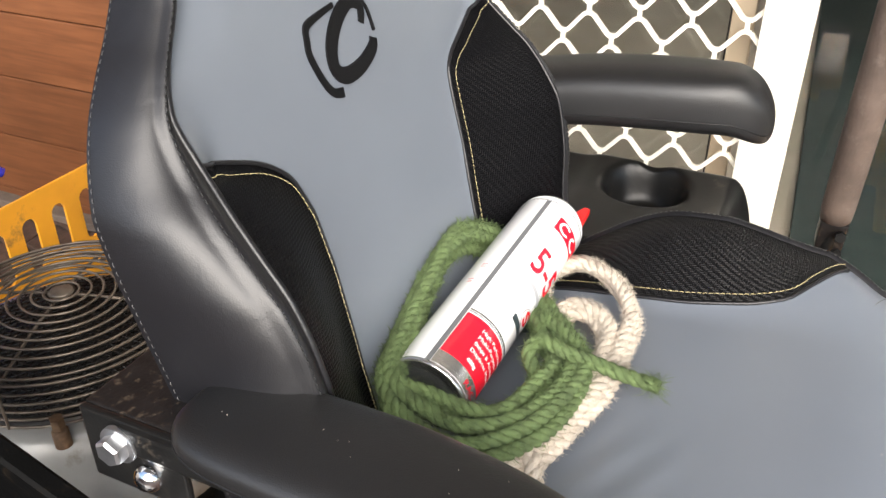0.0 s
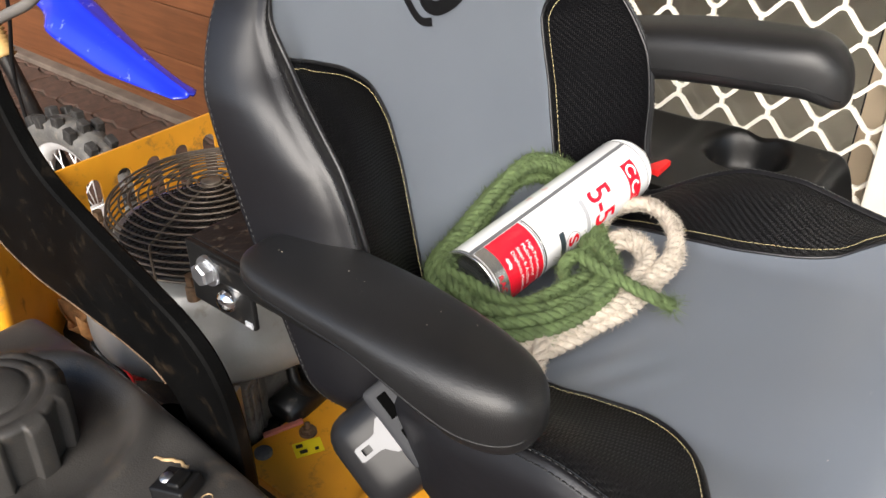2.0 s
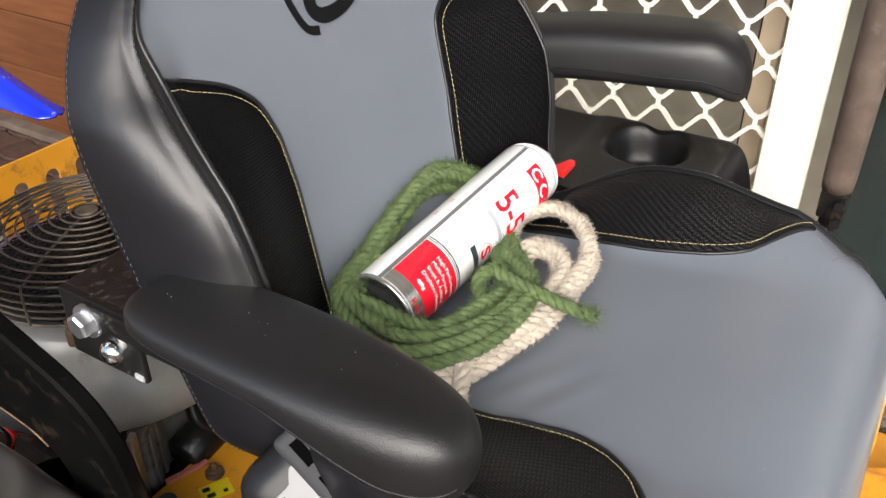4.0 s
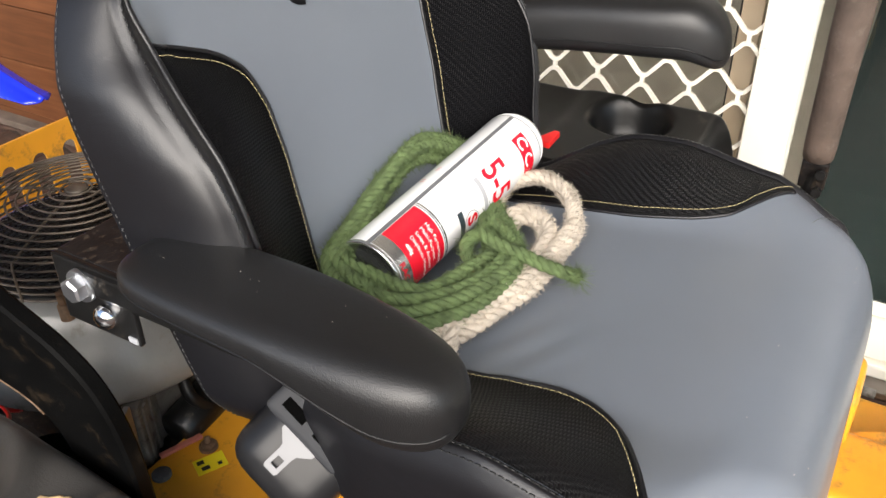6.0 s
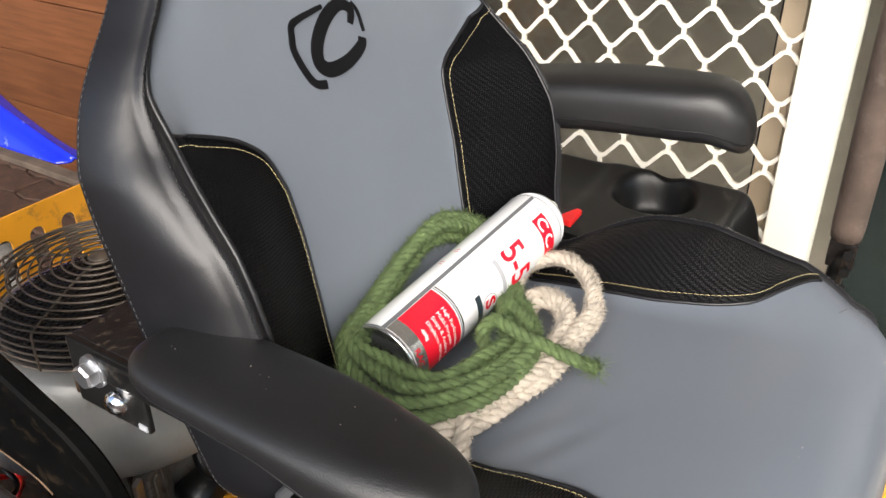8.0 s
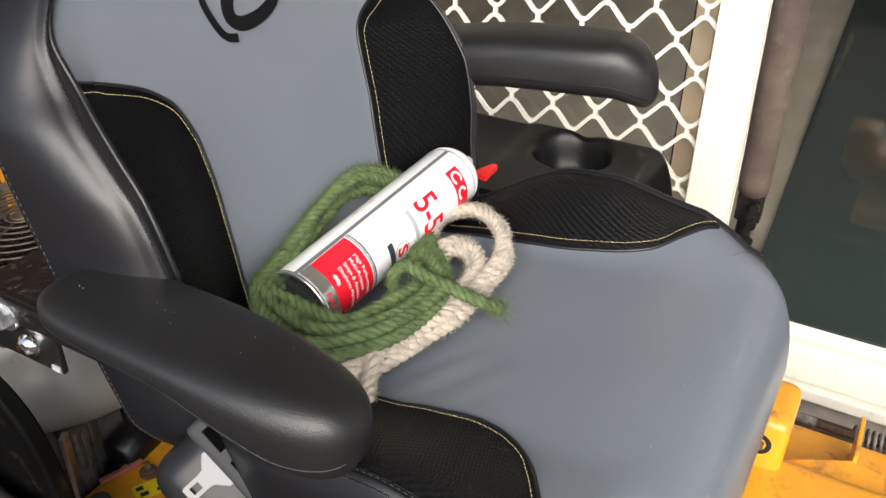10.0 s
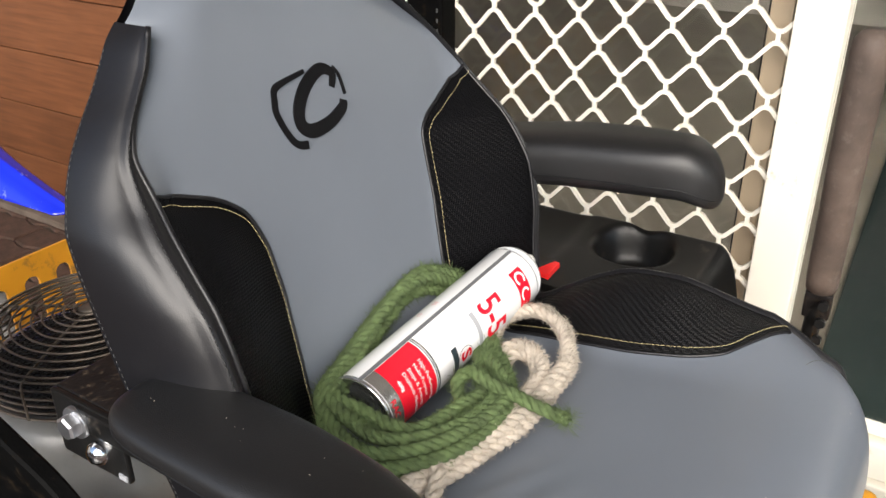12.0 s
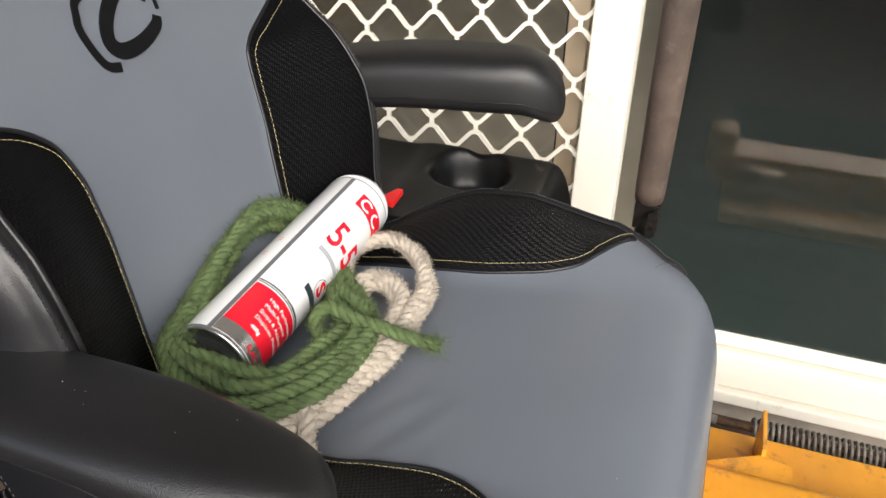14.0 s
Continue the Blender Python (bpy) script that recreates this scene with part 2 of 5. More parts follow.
CARPET = mat("dark_green_carpet", (0.0045, 0.015, 0.0135), 0.95, vary=0.5, scale=240, bump=0.8, fine=500, dist=0.004)
INNER_FLOOR = mat("brown_lino", (0.22, 0.19, 0.155), 0.35, vary=0.2, scale=6, bump=0.1)
INNER_WALL = mat("inner_plaster", (0.42, 0.385, 0.34), 0.8, vary=0.1, scale=5, bump=0.1)
ROOF_MAT = mat("roof_sheet", (0.34, 0.33, 0.315), 0.6, vary=0.08, scale=4, bump=0.05)
OUT_BRICK = mat("brown_brickwork", (0.16, 0.09, 0.065), 0.85, vary=0.4, scale=5, bump=0.4, fine=60)
GREY_FOAM = mat("dusty_brown_foam", (0.085, 0.062, 0.05), 0.7, vary=0.35, scale=18, bump=0.35, fine=250, dirt=(0.15, 0.12, 0.1), dirt_amount=0.2)
GLASS = glass("window_glass")


# ---- helpers for building ----
def mesh_of(bm, smooth=True):
    me = bpy.data.meshes.new("mesh")
    bmesh.ops.recalc_face_normals(bm, faces=bm.faces[:])
    for f in bm.faces:
        f.smooth = smooth
    bm.to_mesh(me)
    bm.free()
    return me


def part(name, bm, material, parent=None, label="", smooth=True):
    ob = new(name, mesh_of(bm, smooth))
    ob.data.materials.append(material)
    if parent:
        ob.parent = parent
        ob.matrix_parent_inverse = parent.matrix_basis.inverted()
    if label:
        tagged(ob, label)
    return ob


def thing(name, at, label, category, group="", kind=""):
    ob = new(name)
    ob.empty_display_size = 0.05
    ob.location = at
    return tagged(ob, label, category, group, kind)


def grid(f, nu, nv, wrap_u=False, wrap_v=False):
    bm = bmesh.new()
    vs = [[bm.verts.new(f(i / (nu if wrap_u else nu - 1), j / (nv if wrap_v else nv - 1))) for j in range(nv)] for i in range(nu)]
    for i in range(nu if wrap_u else nu - 1):
        for j in range(nv if wrap_v else nv - 1):
            bm.faces.new((vs[i][j], vs[(i + 1) % nu][j], vs[(i + 1) % nu][(j + 1) % nv], vs[i][(j + 1) % nv]))
    return bm


def sheet_uv(bm, nu, nv, wide, high):
    """Give a grid made by grid() a flat layout of wide by high metres for woven patterns."""
    uv = bm.loops.layers.uv.new("weave")
    bm.verts.index_update()
    for f in bm.faces:
        for lp in f.loops:
            i, j = divmod(lp.vert.index, nv)
            lp[uv].uv = (wide * j / (nv - 1), high * i / (nu - 1))
    return bm


def box(bm, lo, hi, bevel=0.0, m=None, segments=2):
    made = bmesh.ops.create_cube(bm, size=1.0)["verts"]
    lo, hi = Vector(lo), Vector(hi)
    for v in made:
        v.co = Vector([(lo[k] + hi[k]) / 2 + v.co[k] * (hi[k] - lo[k]) for k in range(3)])
    if bevel:
        edges = list({e for v in made for e in v.link_edges})
        res = bmesh.ops.bevel(bm, geom=edges, offset=bevel, segments=segments, affect="EDGES", profile=0.6)
        made = list({v for f in res["faces"] for v in f.verts} | {v for v in made if v.is_valid})
    if m:
        for v in made:
            v.co = m @ v.co
    return bm


def boxed(lo, hi, bevel=0.0, m=None, segments=2):
    return box(bmesh.new(), lo, hi, bevel, m, segments)


def lathe(profile, n=32, m=None, bm=None):
    """Turn (radius, height) pairs about z; open ends of radius 0 close themselves."""
    bm = bm or bmesh.new()
    rings = []
    for r, h in profile:
        if r < 1e-6:
            rings.append([bm.verts.new((0, 0, h))])
        else:
            rings.append([bm.verts.new((r * math.cos(2 * math.pi * k / n), r * math.sin(2 * math.pi * k / n), h)) for k in range(n)])
    for a, b in zip(rings, rings[1:]):
        for k in range(n):
            q = [a[k % len(a)], a[(k + 1) % len(a)], b[(k + 1) % len(b)], b[k % len(b)]]
            q = [v for i, v in enumerate(q) if v not in q[:i]]
            if len(q) > 2:
                bm.faces.new(q)
    if m:
        for ring in rings:
            for v in ring:
                v.co = m @ v.co
    return bm


def smooth_path(points, n, closed=False):
    """Catmull-Rom through the points."""
    p = [Vector(q) for q in points]
    out = []
    spans = len(p) if closed else len(p) - 1
    for k in range(n):
        s = k / n * spans if closed else k / (n - 1) * spans
        i = min(int(s), spans - 1)
        f = s - i
        if closed:
            a, b, c, d = (p[(i + j) % len(p)] for j in (-1, 0, 1, 2))
        else:
            a, b, c, d = p[max(i - 1, 0)], p[i], p[i + 1], p[min(i + 2, len(p) - 1)]
        out.append(0.5 * ((2 * b) + (c - a) * f + (2 * a - 5 * b + 4 * c - d) * f * f + (3 * b - a - 3 * c + d) * f ** 3))
    return out


def frames_along(path, closed=False):
    n = len(path)
    res, side = [], None
    for i in range(n):
        t = (path[(i + 1) % n] - path[i - 1]) if closed or 0 < i < n - 1 else (path[1] - path[0] if i == 0 else path[-1] - path[-2])
        t = t.normalized() if t.length > 1e-9 else Vector((0, 0, 1))
        if side is None:
            side = t.cross(Vector((0, 0, 1)) if abs(t.z) < 0.9 else Vector((1, 0, 0))).normalized()
        side = (side - t * side.dot(t)).normalized()
        res.append((t, side, t.cross(side)))
    return res


def tube(path, radius, n=8, closed=False, bm=None, section=None):
    """Sweep a circle, or a section of (a, b) pairs, along a path."""
    bm = bm or bmesh.new()
    path = [Vector(p) for p in path]
    fr = frames_along(path, closed)
    sec = section or [(radius * math.cos(2 * math.pi * k / n), radius * math.sin(2 * math.pi * k / n)) for k in range(n)]
    rings = [[bm.verts.new(p + a * s + b * u) for a, b in sec] for p, (t, s, u) in zip(path, fr)]
    k = len(sec)
    for i in range(len(rings) if closed else len(rings) - 1):
        A, B = rings[i], rings[(i + 1) % len(rings)]
        for j in range(k):
            bm.faces.new((A[j], A[(j + 1) % k], B[(j + 1) % k], B[j]))
    if not closed:
        bm.faces.new(rings[0])
        bm.faces.new(rings[-1])
    return bm


def lerp_table(t, table):
    """Smooth look-up in rows of (key, value), keys rising: a cubic that keeps to the rows' rise and fall."""
    if t <= table[0][0]:
        return table[0][1]
    if t >= table[-1][0]:
        return table[-1][1]
    k = next(i for i in range(len(table) - 1) if t <= table[i + 1][0])
    rate = [(table[i + 1][1] - table[i][1]) / (table[i + 1][0] - table[i][0]) for i in range(len(table) - 1)]

    def slope(i):
        if i == 0 or i == len(table) - 1:
            return rate[0] if i == 0 else rate[-1]
        a, b = rate[i - 1], rate[i]
        return 0.0 if a * b <= 0 else 2 * a * b / (a + b)
    (a, va), (b, vb) = table[k], table[k + 1]
    h = b - a
    f = (t - a) / h
    return (va * (1 + 2 * f) + slope(k) * h * f) * (1 - f) ** 2 + (vb * (3 - 2 * f) - slope(k + 1) * h * (1 - f)) * f * f


def stitches(points, length, gap, radius, lift, normal):
    """A row of short thread dashes along a line of points."""
    bm = bmesh.new()
    pts = [Vector(p) for p in points]
    run, along = 0.0, [0.0]
    for a, b in zip(pts, pts[1:]):
        run += (b - a).length
        along.append(run)

    def at(s):
        for i in range(len(pts) - 1):
            if s <= along[i + 1]:
                f = (s - along[i]) / max(1e-9, along[i + 1] - along[i])
                return pts[i].lerp(pts[i + 1], f)
        return pts[-1]
    s = 0.0
    nv = Vector(normal)
    while s + length < run:
        a, b = at(s), at(s + length)
        mid = (a + b) / 2 + nv * lift
        tube([a + nv * lift * 0.3, a.lerp(mid, 0.5) + nv * lift * 0.5, mid, b.lerp(mid, 0.5) + nv * lift * 0.5, b + nv * lift * 0.3], radius, 5, bm=bm)
        s += length + gap
    return bm


# ---- large structure ----
WALL = 1.75
bm = bmesh.new()
box(bm, (-300, -300, -0.3), (300, 300, -0.012))
tagged(part("ground", bm, SAND, smooth=False), "sandy brown ground under the clay paving", "ground", kind="structure")

wall = tagged(part("wall_house", boxed((WALL + 0.02, 1.08, 0.0), (WALL + 0.14, 6.0, 3.2)), INNER_WALL, smooth=False), "house wall clad in stained horizontal timber boards", "wall", kind="structure")
for k in range(-1, 15):
    z0 = 0.058 + 0.21 * k
    b = boxed((WALL - 0.006, 1.08, max(0.003, z0)), (WALL + 0.018, 6.0, z0 + 0.2045), 0.004)
    for v in b.verts:
        if v.co.z > z0 + 0.1:
            v.co.x += 0.007
    part("timber_board", b, TIMBER, wall, smooth=False)
tagged(part("trim", boxed((WALL - 0.05, 1.05, 0.0), (WALL + 0.02, 6.0, 0.028), 0.006), STRIP, smooth=False), "brown concrete strip along the foot of the wall", "trim", kind="structure")
tagged(part("wall_sill", boxed((WALL - 0.01, -6.0, 0.0), (WALL + 0.14, 1.08, 0.089), 0.004), CONCRETE, smooth=False), "brown concrete step under the sliding door", "wall", kind="structure")
tagged(part("wall_end", boxed((WALL + 0.02, -6.0, 0.083), (WALL + 0.14, -2.0, 3.2)), INNER_WALL, smooth=False), "plain house wall beyond the glass", "wall", kind="structure")
tagged(part("wall_over", boxed((WALL + 0.02, -2.0, 2.56), (WALL + 0.14, 1.08, 3.2)), INNER_WALL, smooth=False), "plain house wall over the sliding door", "wall", kind="structure")
# assumed roof, never in view; leaves the sky open on one side only
tagged(part("ceiling_porch", boxed((-0.8, -6.0, 3.2), (WALL + 0.3, 6.0, 3.26)), ROOF_MAT, smooth=False), "unseen pale roof assumed over the porch, keeping overhead sky light off", "ceiling", kind="structure")
tagged(part("wall_far", boxed((-6.0, 6.0, 0.0), (WALL + 0.14, 6.12, 3.2)), INNER_WALL, smooth=False), "plain wall closing the porch", "wall", kind="structure")
# added out of view: cuts low sky light and gives dark reflections
tagged(part("wall_yard_added", boxed((-9.0, -14.0, 0.0), (-8.8, 12.0, 3.0)), OUT_BRICK, smooth=False), "unseen brown brick wall added across the yard to darken reflections", "wall", kind="structure")
# the room behind the glass
for nm, lo, hi, mt, lb in (
        ("floor_room", (WALL + 0.03, -4.0, 0.1), (6.2, 4.0, 0.2), INNER_FLOOR, "brown floor of the room behind the glass"),
        ("wall_room", (6.2, -4.0, 0.1), (6.3, 4.0, 3.2), INNER_WALL, "plain wall of the room behind the glass"),
        ("wall_room_side", (WALL + 0.14, -4.1, 0.1), (6.3, -4.0, 3.2), INNER_WALL, "plain side wall of the room"),
        ("wall_room_end", (WALL + 0.14, 4.0, 0.1), (6.3, 4.1, 3.2), INNER_WALL, "plain end wall of the room"),
        ("ceiling_room", (WALL + 0.14, -4.1, 3.2), (6.3, 4.1, 3.26), ROOF_MAT, "pale ceiling of the room")):
    tagged(part(nm, boxed(lo, hi), mt, smooth=False), lb, nm.split("_")[0], kind="structure")
bm = bmesh.new()
vs = [bm.verts.new(p) for p in ((WALL + 0.032, -0.03, 0.2), (6.1, 0.14, 0.2), (6.1, -3.9, 0.2), (WALL + 0.032, -3.9, 0.2))]
f = bm.faces.new(vs)
up = bmesh.ops.extrude_face_region(bm, geom=[f])["geom"]
for v in up:
    if isinstance(v, bmesh.types.BMVert):
        v.co.z += 0.012
tagged(part("carpet", bm, CARPET, smooth=False), "dark green carpet on the floor behind the glass", "carpet")

# fixed window with its sill
win = tagged(new("window_1"), "fixed glass pane in a cream frame beside the screen door", "window", kind="structure")
win.location = (WALL, -0.8, 0.2)
part("window_stile", boxed((1.695, 0.036, 0.1), (1.775, 0.128, 2.54), 0.004), CREAM, win, "wide cream upright", smooth=False)
part("window_bead", boxed((1.712, -2.0, 0.224), (1.74, 0.034, 0.246), 0.004), CREAM, win, smooth=False)
part("window_sill", boxed((1.69, -2.0, 0.126), (1.775, 0.034, 0.216), 0.006), CREAM, win, smooth=False)
part("sill_nosing", boxed((1.672, -2.0, 0.09), (1.775, 0.126, 0.122), 0.006), CREAM, win, smooth=False)
part("window_head", boxed((1.7, -2.0, 2.5), (1.775, 0.034, 2.56), 0.004), CREAM, win, smooth=False)
part("window_jamb", boxed((1.7, -2.5, 0.1), (1.775, -2.004, 2.56), 0.004), CREAM, win, smooth=False)
pane = part("pane", boxed((1.728, -2.0, 0.218), (1.734, 0.034, 2.5)), GLASS, win, "clear glass pane", smooth=False)
pane.visible_shadow = False

# sliding glass door behind the screen
slide = tagged(new("door_1"), "sliding glass door in a tan frame behind the screen", "door", kind="structure")
slide.location = (WALL + 0.06, 0.5, 0.2)
part("door_stile", boxed((1.8, 0.15, 0.2), (1.83, 0.195, 2.52), 0.003), TAN, slide, smooth=False)
part("door_stile", boxed((1.8, 1.0, 0.2), (1.83, 1.05, 2.52), 0.003), TAN, slide, smooth=False)
part("door_rail", boxed((1.8, 0.195, 0.2), (1.83, 1.0, 0.28), 0.003), CREAM, slide, smooth=False)
part("door_seal", boxed((1.806, 0.1965, 0.28), (1.824, 0.199, 2.45)), PLASTIC_CLEAN, slide, smooth=False)
pane2 = part("pane", boxed((1.812, 0.195, 0.28), (1.817, 1.0, 2.5)), GLASS, slide, "clear glass pane", smooth=False)
pane2.visible_shadow = False

# security screen door: frame and expanded diamond mesh
screen = tagged(new("door_2"), "cream security screen door with a diamond metal mesh", "door", kind="structure")
screen.location = (WALL - 0.02, 0.56, 0.1)
part("screen_stile", boxed((1.7, 0.985, 0.115), (1.74, 1.06, 2.54), 0.004), CREAM, screen, smooth=False)
part("screen_rail", boxed((1.7, 0.13, 0.115), (1.74, 0.985, 0.19), 0.004), CREAM, screen, smooth=False)
part("screen_rail", boxed((1.7, 0.13, 2.46), (1.74, 0.985, 2.54), 0.004), CREAM, screen, smooth=False)
MESH_W, MESH_H, MESH_Y, MESH_Z = 0.1045, 0.1285, 0.415, 0.978


def screen_mesh():
    """Strands meet in short upright links at the nodes."""
    bm = bmesh.new()
    link, wide = 0.011, 0.0044

    def strand(a, b, deep):
        a, b = Vector(a), Vector(b)
        d = (b - a).normalized()
        n = Vector((0, -d.z, d.y))
        q = [a + n * wide, a - n * wide, b - n * wide, b + n * wide]
        lo = [bm.verts.new(Vector((1.716 - deep, p.y, p.z))) for p in q]
        hi = [bm.verts.new(Vector((1.716 + deep, p.y, p.z))) for p in q]
        bm.faces.new(lo)
        bm.faces.new(hi)
        for i in range(4):
            bm.faces.new((lo[i], lo[(i + 1) % 4], hi[(i + 1) % 4], hi[i]))
    for r in range(-7, 13):
        for s in range(-6, 9):
            for half in (0, 1):
                y = MESH_Y + (s + half / 2) * MESH_W
                z = MESH_Z + (r + half / 2) * MESH_H
                if not (0.1 < y < 1.02 and 0.16 < z < 2.48):
                    continue
                strand((0, y, z - link - 0.004), (0, y, z + link + 0.004), 0.0046)
                for sgn in (-1, 1):
                    y2, z2 = y + sgn * MESH_W / 2, z + MESH_H / 2
                    if 0.08 < y2 < 1.04 and z2 < 2.5:
                        a, b = Vector((0, y, z + link)), Vector((0, y2, z2 - link))
                        k1, k2 = a.lerp(b, 0.12) + Vector((0, sgn * 0.003, -0.003)), a.lerp(b, 0.88) + Vector((0, -sgn * 0.003, 0.003))
                        strand(a, k1, 0.0043 + 0.0002 * sgn)
                        strand(k1, k2, 0.004 + 0.0002 * sgn)
                        strand(k2, b, 0.0036 + 0.0002 * sgn)
    return bm


part("diamond_mesh", screen_mesh(), CREAM, screen, "cream expanded metal mesh", smooth=False)

# ---- the mower's seat ----
CX = 0.638
seat = thing("mower_seat", (CX, 0.1, 0.76), "high-backed grey and black vinyl mower seat with gold stitching", "seat")


def back_y(z):
    return 0.299 + 0.325 * (z - 0.86) + 0.03 * max(0.0, 0.9 - z)


SEAM = {-1: [(0.76, 0.185), (0.82, 0.222), (0.92, 0.243), (0.975, 0.25), (1.025, 0.252), (1.057, 0.25), (1.086, 0.246), (1.113, 0.24), (1.139, 0.232), (1.166, 0.23), (1.181, 0.224), (1.197, 0.213), (1.216, 0.196), (1.231, 0.183), (1.246, 0.174), (1.262, 0.165)],
        1: [(0.76, 0.2), (0.82, 0.235), (0.9, 0.26), (1.025, 0.272), (1.1, 0.276), (1.136, 0.274), (1.166, 0.256), (1.19, 0.236), (1.212, 0.214), (1.23, 0.196), (1.25, 0.178), (1.262, 0.165)]}
PROUD = {-1: [(0.76, 0.03), (0.86, 0.058), (0.975, 0.066), (1.0, 0.07), (1.025, 0.071), (1.057, 0.066), (1.086, 0.05), (1.113, 0.032), (1.141, 0.013), (1.17, 0.004), (1.21, 0.0)],
         1: [(0.76, 0.03), (0.86, 0.048), (0.911, 0.054), (0.976, 0.069), (1.025, 0.0735), (1.053, 0.066), (1.086, 0.05), (1.108, 0.031), (1.139, 0.009), (1.17, 0.002), (1.2, 0.0)]}
PANEL = {-1: [(0.8, 0.136), (0.905, 0.131), (0.934, 0.127), (0.968, 0.123), (1.01, 0.119), (1.044, 0.119), (1.067, 0.124), (1.084, 0.131), (1.099, 0.146), (1.11, 0.163), (1.12, 0.186), (1.129, 0.209), (1.139, 0.232)],
         1: [(0.8, 0.13), (0.918, 0.136), (0.959, 0.144), (1.005, 0.155), (1.046, 0.161), (1.079, 0.168), (1.094, 0.182), (1.108, 0.211), (1.124, 0.246), (1.14, 0.276)]}
OUTER = [(0.755, 0.19), (0.77, 0.232), (0.793, 0.264), (0.836, 0.284), (0.92, 0.289), (1.0, 0.291), (1.06, 0.291), (1.107, 0.288), (1.135, 0.277), (1.166, 0.258), (1.19, 0.237), (1.212, 0.215), (1.232, 0.197), (1.25, 0.181), (1.28, 0.14), (1.31, 0.09), (1.325, 0.03)]
PANEL_TOP = {-1: 1.139, 1: 1.138}
TIP = 1.262


def seam_u(z, sgn=1):
    return lerp_table(z, SEAM[1 if sgn > 0 else -1])


def gold_u(z, sgn=1):
    """Inner edge of the ribbed side panel."""
    side = 1 if sgn > 0 else -1
    return min(seam_u(z, side), lerp_table(z, PANEL[side])) if z < PANEL_TOP[side] else seam_u(z, side)


def back_point(u, z):
    """Front of the backrest at a sideways distance u from its middle."""
    a, side = abs(u), 1 if u > 0 else -1
    s = seam_u(z, side)
    g = min(gold_u(z, side), s - 0.03 * min(1.0, max(0.0, (z - 1.09) / 0.04)))
    y = back_y(z) + 0.004 * math.cos(u * 9)
    if a > g:
        f = min(1.0, (a - g) / max(0.004, s - g))
        y -= lerp_table(z, PROUD[side]) * (f * f * (3 - 2 * f) * 0.6 + f * 0.4)
    return Vector((CX + u, y, z))


def back_rows(z0, z1, n):
    return [z0 + (z1 - z0) * i / (n - 1) for i in range(n)]


# grey middle: between the panels, then the rounded top
def grey_half(z, sgn):
    if z > TIP:
        return lerp_table(z, OUTER)
    return seam_u(z, sgn)


zs = back_rows(0.8, 1.06, 14) + back_rows(1.064, 1.145, 30) + back_rows(1.15, 1.26, 22) + back_rows(1.2625, 1.325, 14)


def grey_f(i, j):
    z = zs[min(len(zs) - 1, round(i * (len(zs) - 1)))]
    w = grey_half(z, -1 if j < 0.5 else 1)
    u = (2 * j - 1) * w
    p = back_point(u, z)
    if z > 1.18:
        e = max(0.0, abs(u) / max(w, 0.01) - 0.6) / 0.4
        p.y += 0.028 * e * e * min(1.0, (z - 1.18) / 0.08) + 0.9 * max(0.0, z - 1.27) ** 1.15
    return p


part("back_panel", grid(grey_f, len(zs), 41), GREY, seat, "smooth grey vinyl panel")

